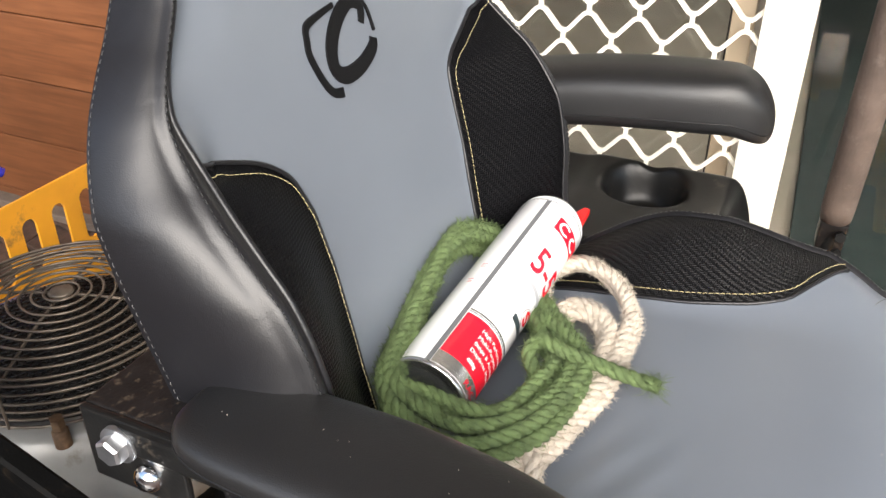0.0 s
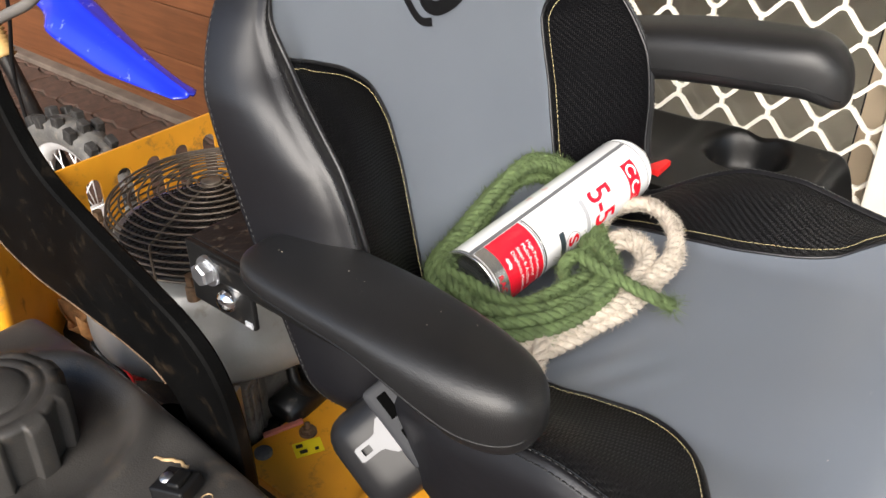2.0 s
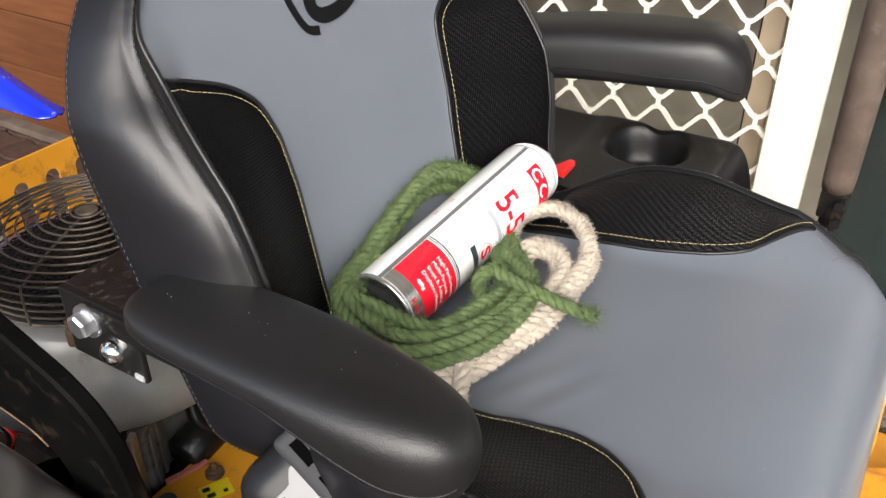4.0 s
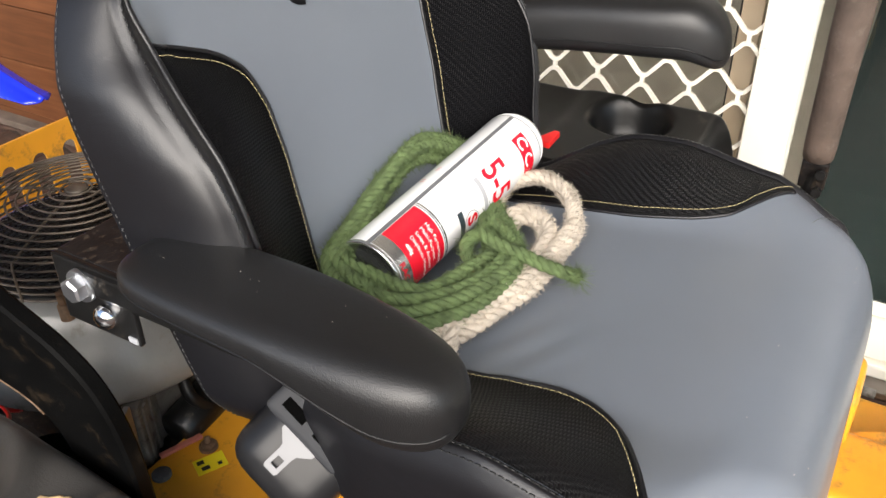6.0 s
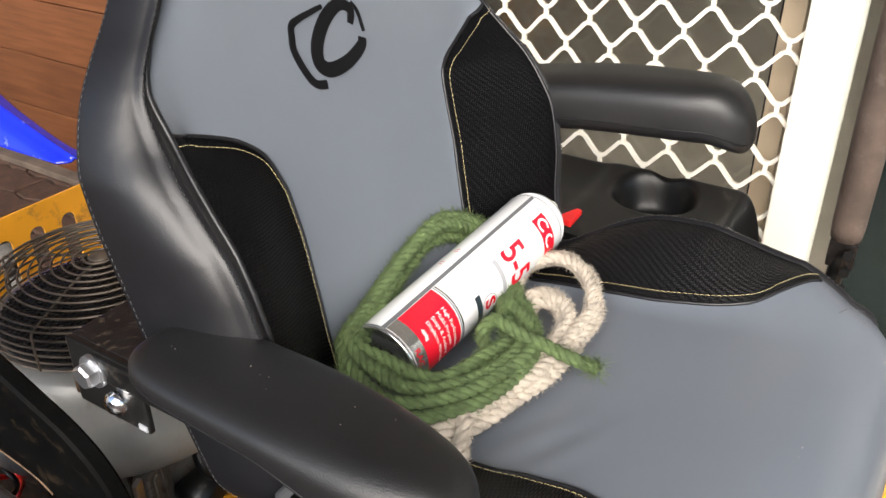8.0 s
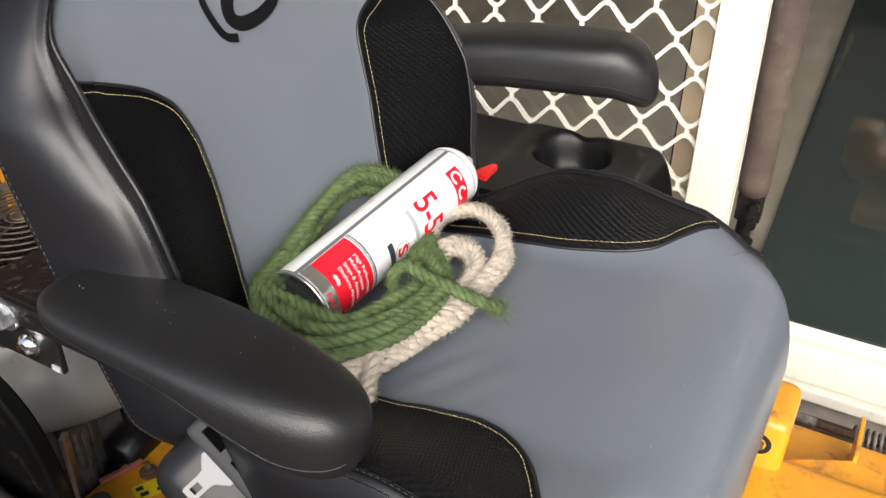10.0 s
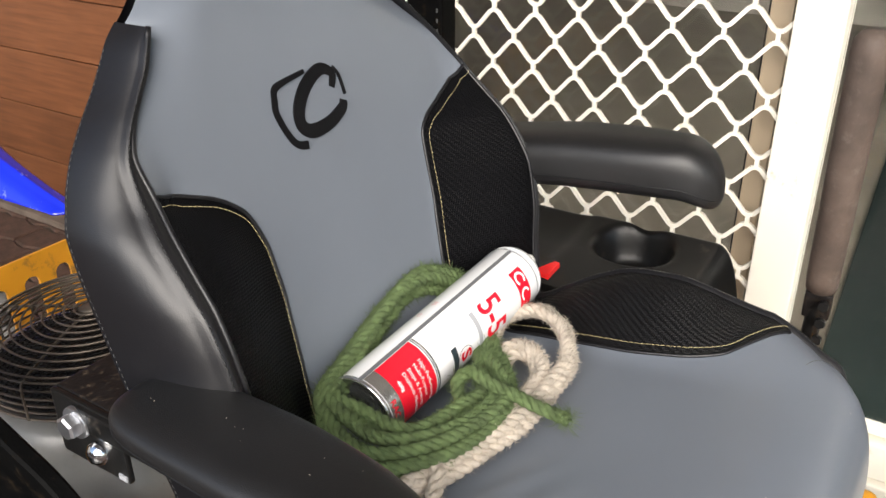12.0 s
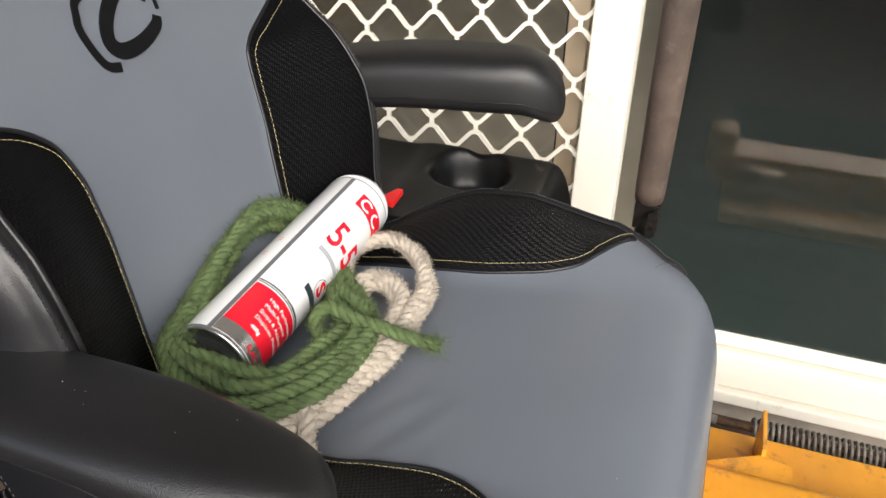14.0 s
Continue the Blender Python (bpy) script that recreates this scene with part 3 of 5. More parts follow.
for sgn in (-1, 1):
    top = PANEL_TOP[sgn]

    def carbon_f(i, j, sgn=sgn, top=top):
        z = 0.8 + (top - 0.8) * (1 - (1 - i) ** 1.7)
        a, b = gold_u(z, sgn), seam_u(z, sgn) + 0.001
        p = back_point(sgn * (a + (b - a) * j), z)
        p.y -= 0.0012 + 0.0025 * math.sin(math.pi * j) ** 0.5
        return p
    panel = part("side_panel", sheet_uv(grid(carbon_f, 60, 22), 60, 22, 0.13, 0.34), CARBON_BACK, seat, "ribbed black carbon-look vinyl panel")
    heights = [0.82 + (top - 0.82) * (1 - (1 - k / 120) ** 2.2) for k in range(121)]
    edge = [back_point(sgn * gold_u(z, sgn), z) for z in heights]
    inset = []
    for k, p in enumerate(edge):
        d = (edge[min(k + 1, 120)] - edge[max(k - 1, 0)]).normalized()
        n = Vector((sgn * d.z, 0, -sgn * d.x)) * 0.0065
        inset.append(back_point(p.x + n.x - CX, min(p.z + n.z, top - 0.003)) + Vector((0, -0.0036, 0)))
    part("stitching", stitches(inset[6:], 0.0048, 0.0014, 0.00035, 0.0012, (0, -0.95, 0.3)), GOLD, panel, "gold thread stitching")
    part("welt", tube([p + Vector((0, -0.0014, 0)) for p in edge], 0.0022, 6), BLACK_VINYL, panel)

    def bolster_f(i, j, sgn=sgn):
        z = 0.757 + (TIP - 0.757) * i
        s, o = seam_u(z, sgn), lerp_table(z, OUTER)
        front = back_point(sgn * s, z)
        y0, y1 = front.y, back_y(z) + 0.042
        # a rounded lip at the seam, then round the side to the back
        a = j * math.pi * 0.5
        w = o - s
        end = math.sin(min(1.0, (TIP - z) / 0.02) * math.pi / 2) ** 0.5
        low = math.sin(min(1.0, (z - 0.750) / 0.06) * math.pi / 2) ** 0.5
        lip = -0.006 * math.sin(min(1.0, j * 4.5) * math.pi) * end
        u = s + w * math.sin(a) ** 0.7
        y = y0 + (y1 - y0) * (1 - math.cos(a)) ** 1.05 + lip
        y = y * low + (1 - low) * y1
        return Vector((CX + sgn * u, y, z))
    bol = part("bolster", grid(bolster_f, 110, 34), BLACK_VINYL, seat, "creased glossy black vinyl bolster")
    line = [bolster_f(i / 90, 0.13, sgn) for i in range(12, 88)]
    part("stitching", stitches(line, 0.0042, 0.002, 0.0006, 0.001, (sgn * 0.3, -0.9, 0.2)), BLACK_THREAD, bol, "black thread stitching")
    line = [bolster_f(i / 90, 0.97, sgn) for i in range(2, 88)]
    part("stitching", stitches(line, 0.0035, 0.003, 0.0004, 0.0008, (sgn * 1, 0, 0)), WHITE_THREAD, bol, "pale thread stitching")
    part("welt", tube([bolster_f(i / 90, 0.0, sgn) + Vector((0, -0.001, 0)) for i in range(10, 91)], 0.0028, 6), BLACK_VINYL, bol)


def back_shell(i, j):
    z = 0.757 + (1.325 - 0.757) * i
    o = lerp_table(z, OUTER)
    a = math.pi * j
    return Vector((CX - o * math.cos(a), back_y(z) + 0.04 + 0.9 * max(0.0, z - 1.27) ** 1.15 + (0.07 - 0.05 * min(1.0, max(0.0, (z - 1.05) / 0.12))) * math.sin(a) ** 1.3, z))


part("back_shell", grid(back_shell, 40, 24), BLACK_VINYL, seat, "black vinyl back cover")

# embossed emblem on the backrest: an open loop in a broken frame
def emblem_stroke(pts, wid, n=40):
    bm = bmesh.new()
    path = smooth_path([(p[0], 0, p[1]) for p in pts], n)
    rows = []
    for i, p in enumerate(path):
        d = (path[min(i + 1, n - 1)] - path[max(i - 1, 0)]).normalized()
        nrm = Vector((-d.z, 0, d.x))
        f = i / (n - 1)
        w = lerp_table(f, wid)
        rows.append([p + nrm * w, p - nrm * w])
    lo = [[bm.verts.new(back_point(q.x, q.z) + Vector((0, 0.001, 0))) for q in r] for r in rows]
    hi = [[bm.verts.new(back_point(q.x, q.z) + Vector((0, -0.0016, -0.0003))) for q in r] for r in rows]
    for i in range(n - 1):
        bm.faces.new((hi[i][0], hi[i][1], hi[i + 1][1], hi[i + 1][0]))
        bm.faces.new((lo[i][0], hi[i][0], hi[i + 1][0], lo[i + 1][0]))
        bm.faces.new((hi[i][1], lo[i][1], lo[i + 1][1], hi[i + 1][1]))
    bm.faces.new((hi[0][0], hi[0][1], lo[0][1], lo[0][0]))
    bm.faces.new((hi[-1][0], hi[-1][1], lo[-1][1], lo[-1][0]))
    return bm


emblem = part("emblem", emblem_stroke([(0.04, 1.163), (0.046, 1.176), (0.03, 1.184), (0.004, 1.174), (-0.016, 1.156), (-0.021, 1.139), (-0.008, 1.129), (0.02, 1.130), (0.046, 1.139), (0.052, 1.147)], [(0, 0.0035), (0.15, 0.0055), (0.5, 0.0078), (0.8, 0.0065), (1, 0.005)]), EMBOSS, seat, "embossed black emblem", smooth=False)
part("emblem_frame", emblem_stroke([(0.006, 1.187), (-0.03, 1.183), (-0.043, 1.179), (-0.047, 1.170), (-0.05, 1.157), (-0.043, 1.134), (-0.034, 1.122), (-0.02, 1.118)], [(0, 0.002), (0.3, 0.0035), (1, 0.0042)]), EMBOSS, emblem, smooth=False)
part("emblem_frame", emblem_stroke([(0.05, 1.182), (0.056, 1.172), (0.057, 1.152)], [(0, 0.002), (1, 0.002)], 12), EMBOSS, emblem, smooth=False)

# cushion
PROFILE = [(0.33, 0.828), (0.25, 0.830), (0.1, 0.85), (-0.06, 0.866), (-0.127, 0.862), (-0.162, 0.846), (-0.18, 0.822), (-0.188, 0.795), (-0.191, 0.77)]
PTS = smooth_path([(0, y, z) for y, z in PROFILE], 160)
RIDGE = [(-0.13, 0.0), (-0.07, 0.02), (-0.01, 0.045), (0.05, 0.058), (0.12, 0.058), (0.2, 0.04), (0.33, 0.03)]
RIDGE_FAR = [(-0.13, 0.0), (-0.075, 0.015), (-0.039, 0.021), (-0.004, 0.03), (0.031, 0.041), (0.067, 0.05), (0.115, 0.052), (0.172, 0.04), (0.208, 0.025), (0.24, 0.012), (0.33, 0.006)]
GOLD_SEAT = [(-0.076, 0.286), (-0.06, 0.262), (-0.04, 0.232), (-0.015, 0.2), (0.03, 0.181), (0.1, 0.171), (0.33, 0.168)]
HALF = [(-0.2, 0.24), (-0.19, 0.262), (-0.17, 0.28), (-0.12, 0.289), (0.0, 0.289), (0.14, 0.286), (0.22, 0.26), (0.33, 0.22)]


HALF_NEAR = [(-0.2, 0.16), (-0.172, 0.174), (-0.147, 0.185), (-0.12, 0.209), (-0.1, 0.24), (-0.085, 0.266), (-0.06, 0.285), (-0.03, 0.292), (0.0, 0.293), (0.06, 0.292), (0.14, 0.287), (0.22, 0.26), (0.33, 0.22)]


def cush_half(y, sgn=1):
    return lerp_table(y, HALF_NEAR if sgn < 0 else HALF)


GOLD_NEAR = [(-0.084, 0.268), (-0.075, 0.253), (-0.055, 0.218), (-0.035, 0.186), (-0.013, 0.164), (0.008, 0.152), (0.036, 0.146), (0.078, 0.149), (0.117, 0.156), (0.33, 0.16)]


def cush_gold(y, sgn=1):
    return min(lerp_table(y, GOLD_NEAR if sgn < 0 else GOLD_SEAT), cush_half(y, sgn))


def cush_point(u, k):
    """Top of the cushion at u across, k along its middle line."""
    p = PTS[k]
    h = cush_half(p.y, u)
    a = min(1.0, abs(u) / h)
    rise = lerp_table(p.y, RIDGE_FAR if u > 0 else RIDGE)
    f = max(0.0, (a - 0.5) / 0.5)
    z = p.z + rise * (f * f * (3 - 2 * f))
    if p.y < -0.05:
        z -= 0.02 * max(0.0, (a - 0.8) / 0.2) ** 2 * min(1, (-0.05 - p.y) / 0.06)
    y = p.y + 0.03 * (max(0.0, a - 0.72) / 0.28) ** 2 * min(1.0, max(0.0, (-0.13 - p.y) / 0.05)) * (1 if u > 0 else 0.3)
    z += 0.0013 * math.sin(150 * (p.y + 0.5 * u)) * math.exp(-((u + 0.1) / 0.045) ** 2 - ((p.y - 0.085) / 0.04) ** 2)
    z -= 0.004 * math.exp(-((u / 0.12) ** 2 + ((p.y - 0.12) / 0.12) ** 2))
    return Vector((CX + u, y, z))


def cush_grey(i, j):
    k = round(i * 159)
    y = PTS[k].y
    w = cush_half(y, -1 if j < 0.5 else 1)
    return cush_point((2 * j - 1) * w * 0.999, k)


cushion = part("cushion", grid(cush_grey, 160, 61), GREY, seat, "smooth grey vinyl seat cushion")
ENDS = {1: max(k for k in range(160) if PTS[k].y > -0.0765), -1: max(k for k in range(160) if PTS[k].y > -0.084)}
for sgn in (-1, 1):
    k_end = ENDS[sgn]

    def cc(i, j, sgn=sgn):
        k = round(i * k_end)
        y = PTS[k].y
        a, b = cush_gold(y, sgn), cush_half(y, sgn)
        p = cush_point(sgn * (a + (b - a) * j), k)
        p.z += 0.0013 + 0.002 * math.sin(math.pi * j) ** 0.5
        return p
    sp = part("side_panel", sheet_uv(grid(cc, k_end + 1, 16), k_end + 1, 16, 0.13, 0.42), CARBON_SEAT, seat, "ribbed black carbon-look vinyl panel")
    ln = [cush_point(sgn * min(cush_gold(PTS[k].y, sgn) + 0.0085, cush_half(PTS[k].y, sgn)), k) + Vector((0, 0.002 if PTS[k].y < -0.03 else 0, 0.0048)) for k in range(4, k_end + 1)]
    part("stitching", stitches(ln, 0.0048, 0.0014, 0.00035, 0.0012, (0, 0, 1)), GOLD, sp, "gold thread stitching")
    part("welt", tube([cush_point(sgn * cush_gold(PTS[k].y, sgn), k) + Vector((0, 0, 0.0016)) for k in range(2, k_end + 1)], 0.0022, 6), BLACK_VINYL, sp)

    def side(i, j, sgn=sgn):
        k = round(i * 159)
        p = cush_point(sgn * cush_half(PTS[k].y, sgn), k)
        drop = p.z - 0.785
        a = j * math.pi / 2
        return Vector((p.x + sgn * 0.022 * math.sin(min(1, j * 2.2) * math.pi / 2) * (1 - 0.5 * j * j), p.y, p.z - drop * (1 - math.cos(a)) + 0.006 * math.sin(min(1, j * 5) * math.pi)))
    sd = part("side_bolster", grid(side, 160, 18), BLACK_VINYL, seat, "glossy black vinyl cushion side")
    for off in (0.06, 0.16):
        part("stitching", stitches([side(i / 159, off, sgn) for i in range(10, 120)], 0.004, 0.0022, 0.0007, 0.001, (sgn * 0.5, 0, 0.8)), BLACK_THREAD, sd, "black thread stitching")


part("stitching", stitches([cush_point(-cush_half(PTS[k].y, -1) + 0.006, k) + Vector((0, 0, 0.0008)) for k in range(ENDS[-1], 150)], 0.004, 0.0022, 0.0006, 0.001, (0, 0, 1)), BLACK_THREAD, cushion, "black thread stitching")


def front_skirt(i, j):
    u = (2 * i - 1) * 0.21 + 0.03
    e = abs(2 * i - 1) ** 6
    return Vector((CX + u, -0.19 + 0.03 * e + 0.02 * j * j, 0.772 + 0.012 * math.sin(i * math.pi) - (0.05 + 0.012 * math.sin(i * math.pi)) * j))


part("front_skirt", grid(front_skirt, 40, 8), BLACK_VINYL, seat, "black vinyl lower edge")
part("seat_pan", boxed((CX - 0.23, -0.17, 0.70), (CX + 0.23, 0.3, 0.78), 0.01), STEEL_BLACK, seat, "black steel seat pan", smooth=False)


def armrest(cx, y_back, y_front, top, half, label, tip=0.0, wide=0.051):
    """Moulded pad: top and half give its upper face and half its thickness from back (0) to front (1)."""
    def f(i, j):
        t = (1 - math.cos(math.pi * i)) / 2
        y = y_back + (y_front - y_back) * t
        end = max(0.0, 1 - abs(2 * t - 1) ** (8 if t < 0.5 else 4.2)) ** 0.45
        endz = max(0.0, 1 - abs(2 * t - 1) ** 12) ** 0.45
        a = 2 * math.pi * j
        ca, sa = math.cos(a), math.sin(a)
        hw, hh = wide + 0.004 * math.sin(t * math.pi), lerp_table(t, half)
        x = hw * end * math.copysign(abs(ca) ** 0.66, ca)
        z = hh * endz * math.copysign(abs(sa) ** (0.72 if sa > 0 else 0.6), sa)
        return Vector((cx + x, y, lerp_table(t, top) - hh - tip * max(0.0, (t - 0.86) / 0.14) ** 2 + z))
    pad = part("armrest", grid(f, 60, 56, wrap_v=True), ARM_FOAM, seat, label)
    part("seam", tube([f(i / 60, 0.535) for i in range(4, 57)], 0.0011, 5), PLASTIC_CLEAN, pad)
    return pad


near_arm = armrest(0.335, 0.352, 0.046, [(0, 1.003), (0.4, 1.003), (0.7, 1.0), (1, 0.99)], [(0, 0.014), (0.5, 0.018), (0.63, 0.024), (0.75, 0.031), (0.85, 0.035), (1, 0.034)], "grained black moulded armrest on a bolted bracket", wide=0.045)
far_arm = armrest(0.964, 0.42, 0.038, [(0, 1.034), (0.25, 1.05), (0.5, 1.066), (0.75, 1.074), (0.88, 1.076), (1, 1.072)], [(0, 0.037), (1, 0.037)], "smooth black moulded armrest", 0.022)
part("support", boxed((0.94, 0.32, 0.945), (0.98, 0.45, 0.975), 0.006), STEEL_BLACK, far_arm, smooth=False)
part("bracket", boxed((0.312, 0.346, 0.908), (0.318, 0.437, 0.976), 0.002), STEEL_BLACK, near_arm, "black painted steel bracket", smooth=False)
part("flange", boxed((0.3185, 0.335, 0.97), (0.43, 0.437, 0.976), 0.002), DUSTY_STEEL, near_arm, "dusty top of the bracket", smooth=False)
part("arm_bar", boxed((0.308, 0.12, 0.948), (0.335, 0.40, 0.974), 0.004), STEEL_BLACK, near_arm, smooth=False)


def hex_bolt(at, r, length, parent, m2=ZINC, axis="Y", deg=-90):
    turn = Matrix.Translation(at) @ Matrix.Rotation(radians(deg), 4, axis)
    b = lathe([(0, length), (r * 0.82, length), (r, length * 0.86), (r, 0.004), (r * 1.0, 0.0)], 6, turn)
    lathe([(r * 0.5, 0.0035), (r * 1.32, 0.0035), (r * 1.35, 0.0025), (r * 1.35, -0.001), (r * 0.5, -0.001)], 28, turn, b)
    return part("bolt", b, m2, parent, "hex bolt with a washer", smooth=False)


hex_bolt((0.309, 0.399, 0.957), 0.0115, 0.014, near_arm)
part("pivot_pin", lathe([(0, 0.011), (0.006, 0.010), (0.0105, 0.006), (0.012, 0.001), (0.012, -0.002)], 20, Matrix.Translation((0.311, 0.379, 0.931)) @ Matrix.Rotation(radians(-90), 4, "Y")), CHROME, near_arm, "shiny round pivot pin")

# seat belt reel on the side of the seat
belt = thing("seat_belt_reel", (0.352, 0.206, 0.74), "black plastic seat belt reel with a metal tongue", "seat belt")
T = Matrix.Translation((0.37, 0.216, 0.80)) @ Matrix.Rotation(radians(38), 4, "X") @ Matrix.Rotation(radians(46), 4, "Y") @ Matrix.Scale(1.1, 4)
part("reel_cover", boxed((-0.034, -0.038, -0.05), (0.036, 0.056, 0.045), 0.03, T, 6), mat("satin_black_plastic", (0.012, 0.012, 0.013), 0.36, bump=0.04, fine=900, spec=0.25), belt)
bezel = boxed((-0.0395, -0.02, 0.003), (-0.026, 0.058, 0.036), 0.006, T, 3)
slot = part("slot_bezel", bezel, mat("dark_grey_plastic", (0.034, 0.035, 0.038), 0.5, bump=0.06, fine=900, spec=0.08), belt, "dark grey slot frame")
# no openings are cut: black blocks give the shade inside the two slots
for a, b in ((-0.008, 0.0145), (0.0255, 0.048)):
    part("slot", boxed((-0.0402, a, 0.0135), (-0.037, b, 0.0225), 0.0004, T), mat("slot_shade_black", (0.002, 0.002, 0.002), 0.9, bump=0.0, spec=0.0), slot, smooth=False)


def tongue():
    """Flat seat belt tongue with a square eye."""
    bm = bmesh.new()
    half = [(0.0, 0.024), (-0.006, 0.0235), (-0.012, 0.017), (-0.017, 0.011), (-0.023, 0.0095), (-0.045, 0.0095), (-0.048, 0.0075)]
    eye = (-0.041, -0.029, 0.0045)
    xs = [-0.0405, -0.0378]
    outer = [(w, h) for h, w in half] + [(-w, h) for h, w in reversed(half)]
    inner = [(eye[2], eye[1]), (eye[2], eye[0]), (-eye[2], eye[0]), (-eye[2], eye[1])]
    loops = []
    for x in xs:
        loops.append(([bm.verts.new((x, y, z)) for y, z in outer], [bm.verts.new((x, y, z)) for y, z in inner]))
    for o, n in loops:
        edges = [bm.edges.new((o[k], o[(k + 1) % len(o)])) for k in range(len(o))] + [bm.edges.new((n[k], n[(k + 1) % 4])) for k in range(4)]
        bmesh.ops.triangle_fill(bm, edges=edges, use_beauty=True)
    for ring in (0, 1):
        a, b = loops[0][ring], loops[1][ring]
        for k in range(len(a)):
            bm.faces.new((a[k], a[(k + 1) % len(a)], b[(k + 1) % len(b)], b[k]))
    for v in bm.verts:
        v.co = T @ Vector((v.co.x + 0.003, 0.72 * v.co.y + 0.018, 0.72 * v.co.z + 0.0055))
    return bm


part("tongue", tongue(), PALE_ALU, belt, "bright metal tongue", smooth=False)

# ---- the mower under the seat ----
mower = thing("ride_on_mower", (0.64, 0.5, 0.0), "yellow and black ride-on mower, dusty, parked on clay paving", "mower")


def disc(r, h0, h1, at, n=24, bev=0.002):
    return lathe([(0, h1), (r - bev, h1), (r, h1 - bev), (r, h0)], n, Matrix.Translation(at))


deck = part("deck_plate", boxed((0.405, 0.0, 0.498), (0.92, 0.578, 0.518), 0.004), YELLOW, mower, "yellow painted steel plate with scuffs", smooth=False)
part("channel", boxed((0.432, -0.05, 0.5185), (0.88, 0.37, 0.56), 0.01), YELLOW, deck, smooth=False)
# thin dark strip: the shade at the channel's near edge, put in as colour
part("channel_shade", boxed((0.4305, 0.30, 0.519), (0.4315, 0.368, 0.53), 0.001), DUSTY_STEEL, deck, smooth=False)
sticker = part("sticker", boxed((-0.03, -0.021, 0.0), (0.03, 0.021, 0.0012), 0, Matrix.Translation((0.484, 0.512, 0.519)) @ Matrix.Scale(0.68, 4) @ Matrix.Rotation(radians(-28), 4, "Z")), LABEL_YELLOW, deck, "small yellow warning sticker", smooth=False)
bmk = bmesh.new()
TS = Matrix.Translation((0.484, 0.512, 0.5202)) @ Matrix.Scale(0.68, 4) @ Matrix.Rotation(radians(-28), 4, "Z")
for lo, hi in (((-0.024, 0.004, 0), (-0.01, 0.014, 0.0006)), ((-0.02, -0.014, 0), (-0.004, -0.004, 0.0006)), ((0.012, -0.014, 0), (0.02, -0.006, 0.0006))):
    box(bmk, lo, hi, 0, TS)
part("sticker_marks", bmk, INK, deck, smooth=False)
hex_bolt((0.505, 0.535, 0.519), 0.0095, 0.009, deck, RUSTY, "Z", 0)
part("stud", disc(0.0042, 0, 0.012, (0.505, 0.535, 0.526)), RUSTY, deck)
part("plug", disc(0.013, 0, 0.006, (0.437, 0.553, 0.518)), RUBBER, deck, "black rubber plug")
part("cable_tie", boxed((-0.03, -0.004, 0), (0.03, 0.004, 0.005), 0.001, Matrix.Translation((0.485, 0.565, 0.521)) @ Matrix.Rotation(radians(-20), 4, "Z")), mat("pink_plastic", (0.5, 0.16, 0.12), 0.6), deck, "faded pink tag", smooth=False)
part("seat_mount", boxed((0.52, 0.03, 0.56), (0.78, 0.30, 0.702), 0.012), DUSTY_STEEL, mower, "black steel seat mount", smooth=False)
part("chassis", boxed((0.42, 0.02, 0.12), (0.9, 1.15, 0.496), 0.01), DUSTY_STEEL, mower, "black steel chassis", smooth=False)

# fuel tank with its large cap
def tank_top(x, y):
    """A moat round the filler neck with a raised rim."""
    d = math.hypot(x - 0.133, y - 0.53)
    return -0.009 / (1 + math.exp((d - 0.112) / 0.006)) + 0.008 * math.exp(-((d - 0.132) / 0.014) ** 2)


def tank_f(i, j):
    """Rounded tank: the top rolls over into the sides."""
    u, v = 2 * i - 1, 2 * j - 1
    x, y = 0.11 + 0.172 * math.copysign(1 - (1 - abs(u)) ** 1.6, u), 0.49 + 0.262 * math.copysign(1 - (1 - abs(v)) ** 1.6, v)
    e = max(abs(u), abs(v))
    a, b = max(0.0, abs(u) - 0.55) / 0.45, max(0.0, abs(v) - 0.55) / 0.45
    drop = 0.30 * min(1.0, (a ** 5 + b ** 5)) + 0.02 * (a * a + b * b)
    return Vector((x, y, 0.79 + tank_top(x, y) - drop - 0.03 * max(0.0, 0.42 - y) / 0.2))


tank = part("fuel_tank", grid(tank_f, 150, 150), PLASTIC_BLACK, mower, "scuffed black plastic fuel tank")
CAP = Matrix.Translation((0.133, 0.53, 0.812)) @ Matrix.Rotation(radians(4), 4, "X")


def cap_f(i, j):
    a = 2 * math.pi * j
    lug = 0.5 + 0.5 * math.tanh(14 * (math.cos(9 * a) - 0.1))
    prof = [(0.0, 0.052), (0.012, 0.0515), (0.028, 0.0495), (0.034, 0.046), (0.0355, 0.044), (0.037, 0.0455), (0.047, 0.045), (0.0485, 0.0425), (0.05, 0.044), (0.06, 0.042), (0.066, 0.037), (0.068, 0.03), (0.068, 0.0), (0.066, -0.045)]
    k = min(len(prof) - 1, round(i * (len(prof) - 1)))
    r, h = prof[k]
    if k >= 9:
        r -= 0.009 * (1 - lug) * min(1, (k - 9) / 2)
    return CAP @ Vector((r * math.cos(a), r * math.sin(a), h))


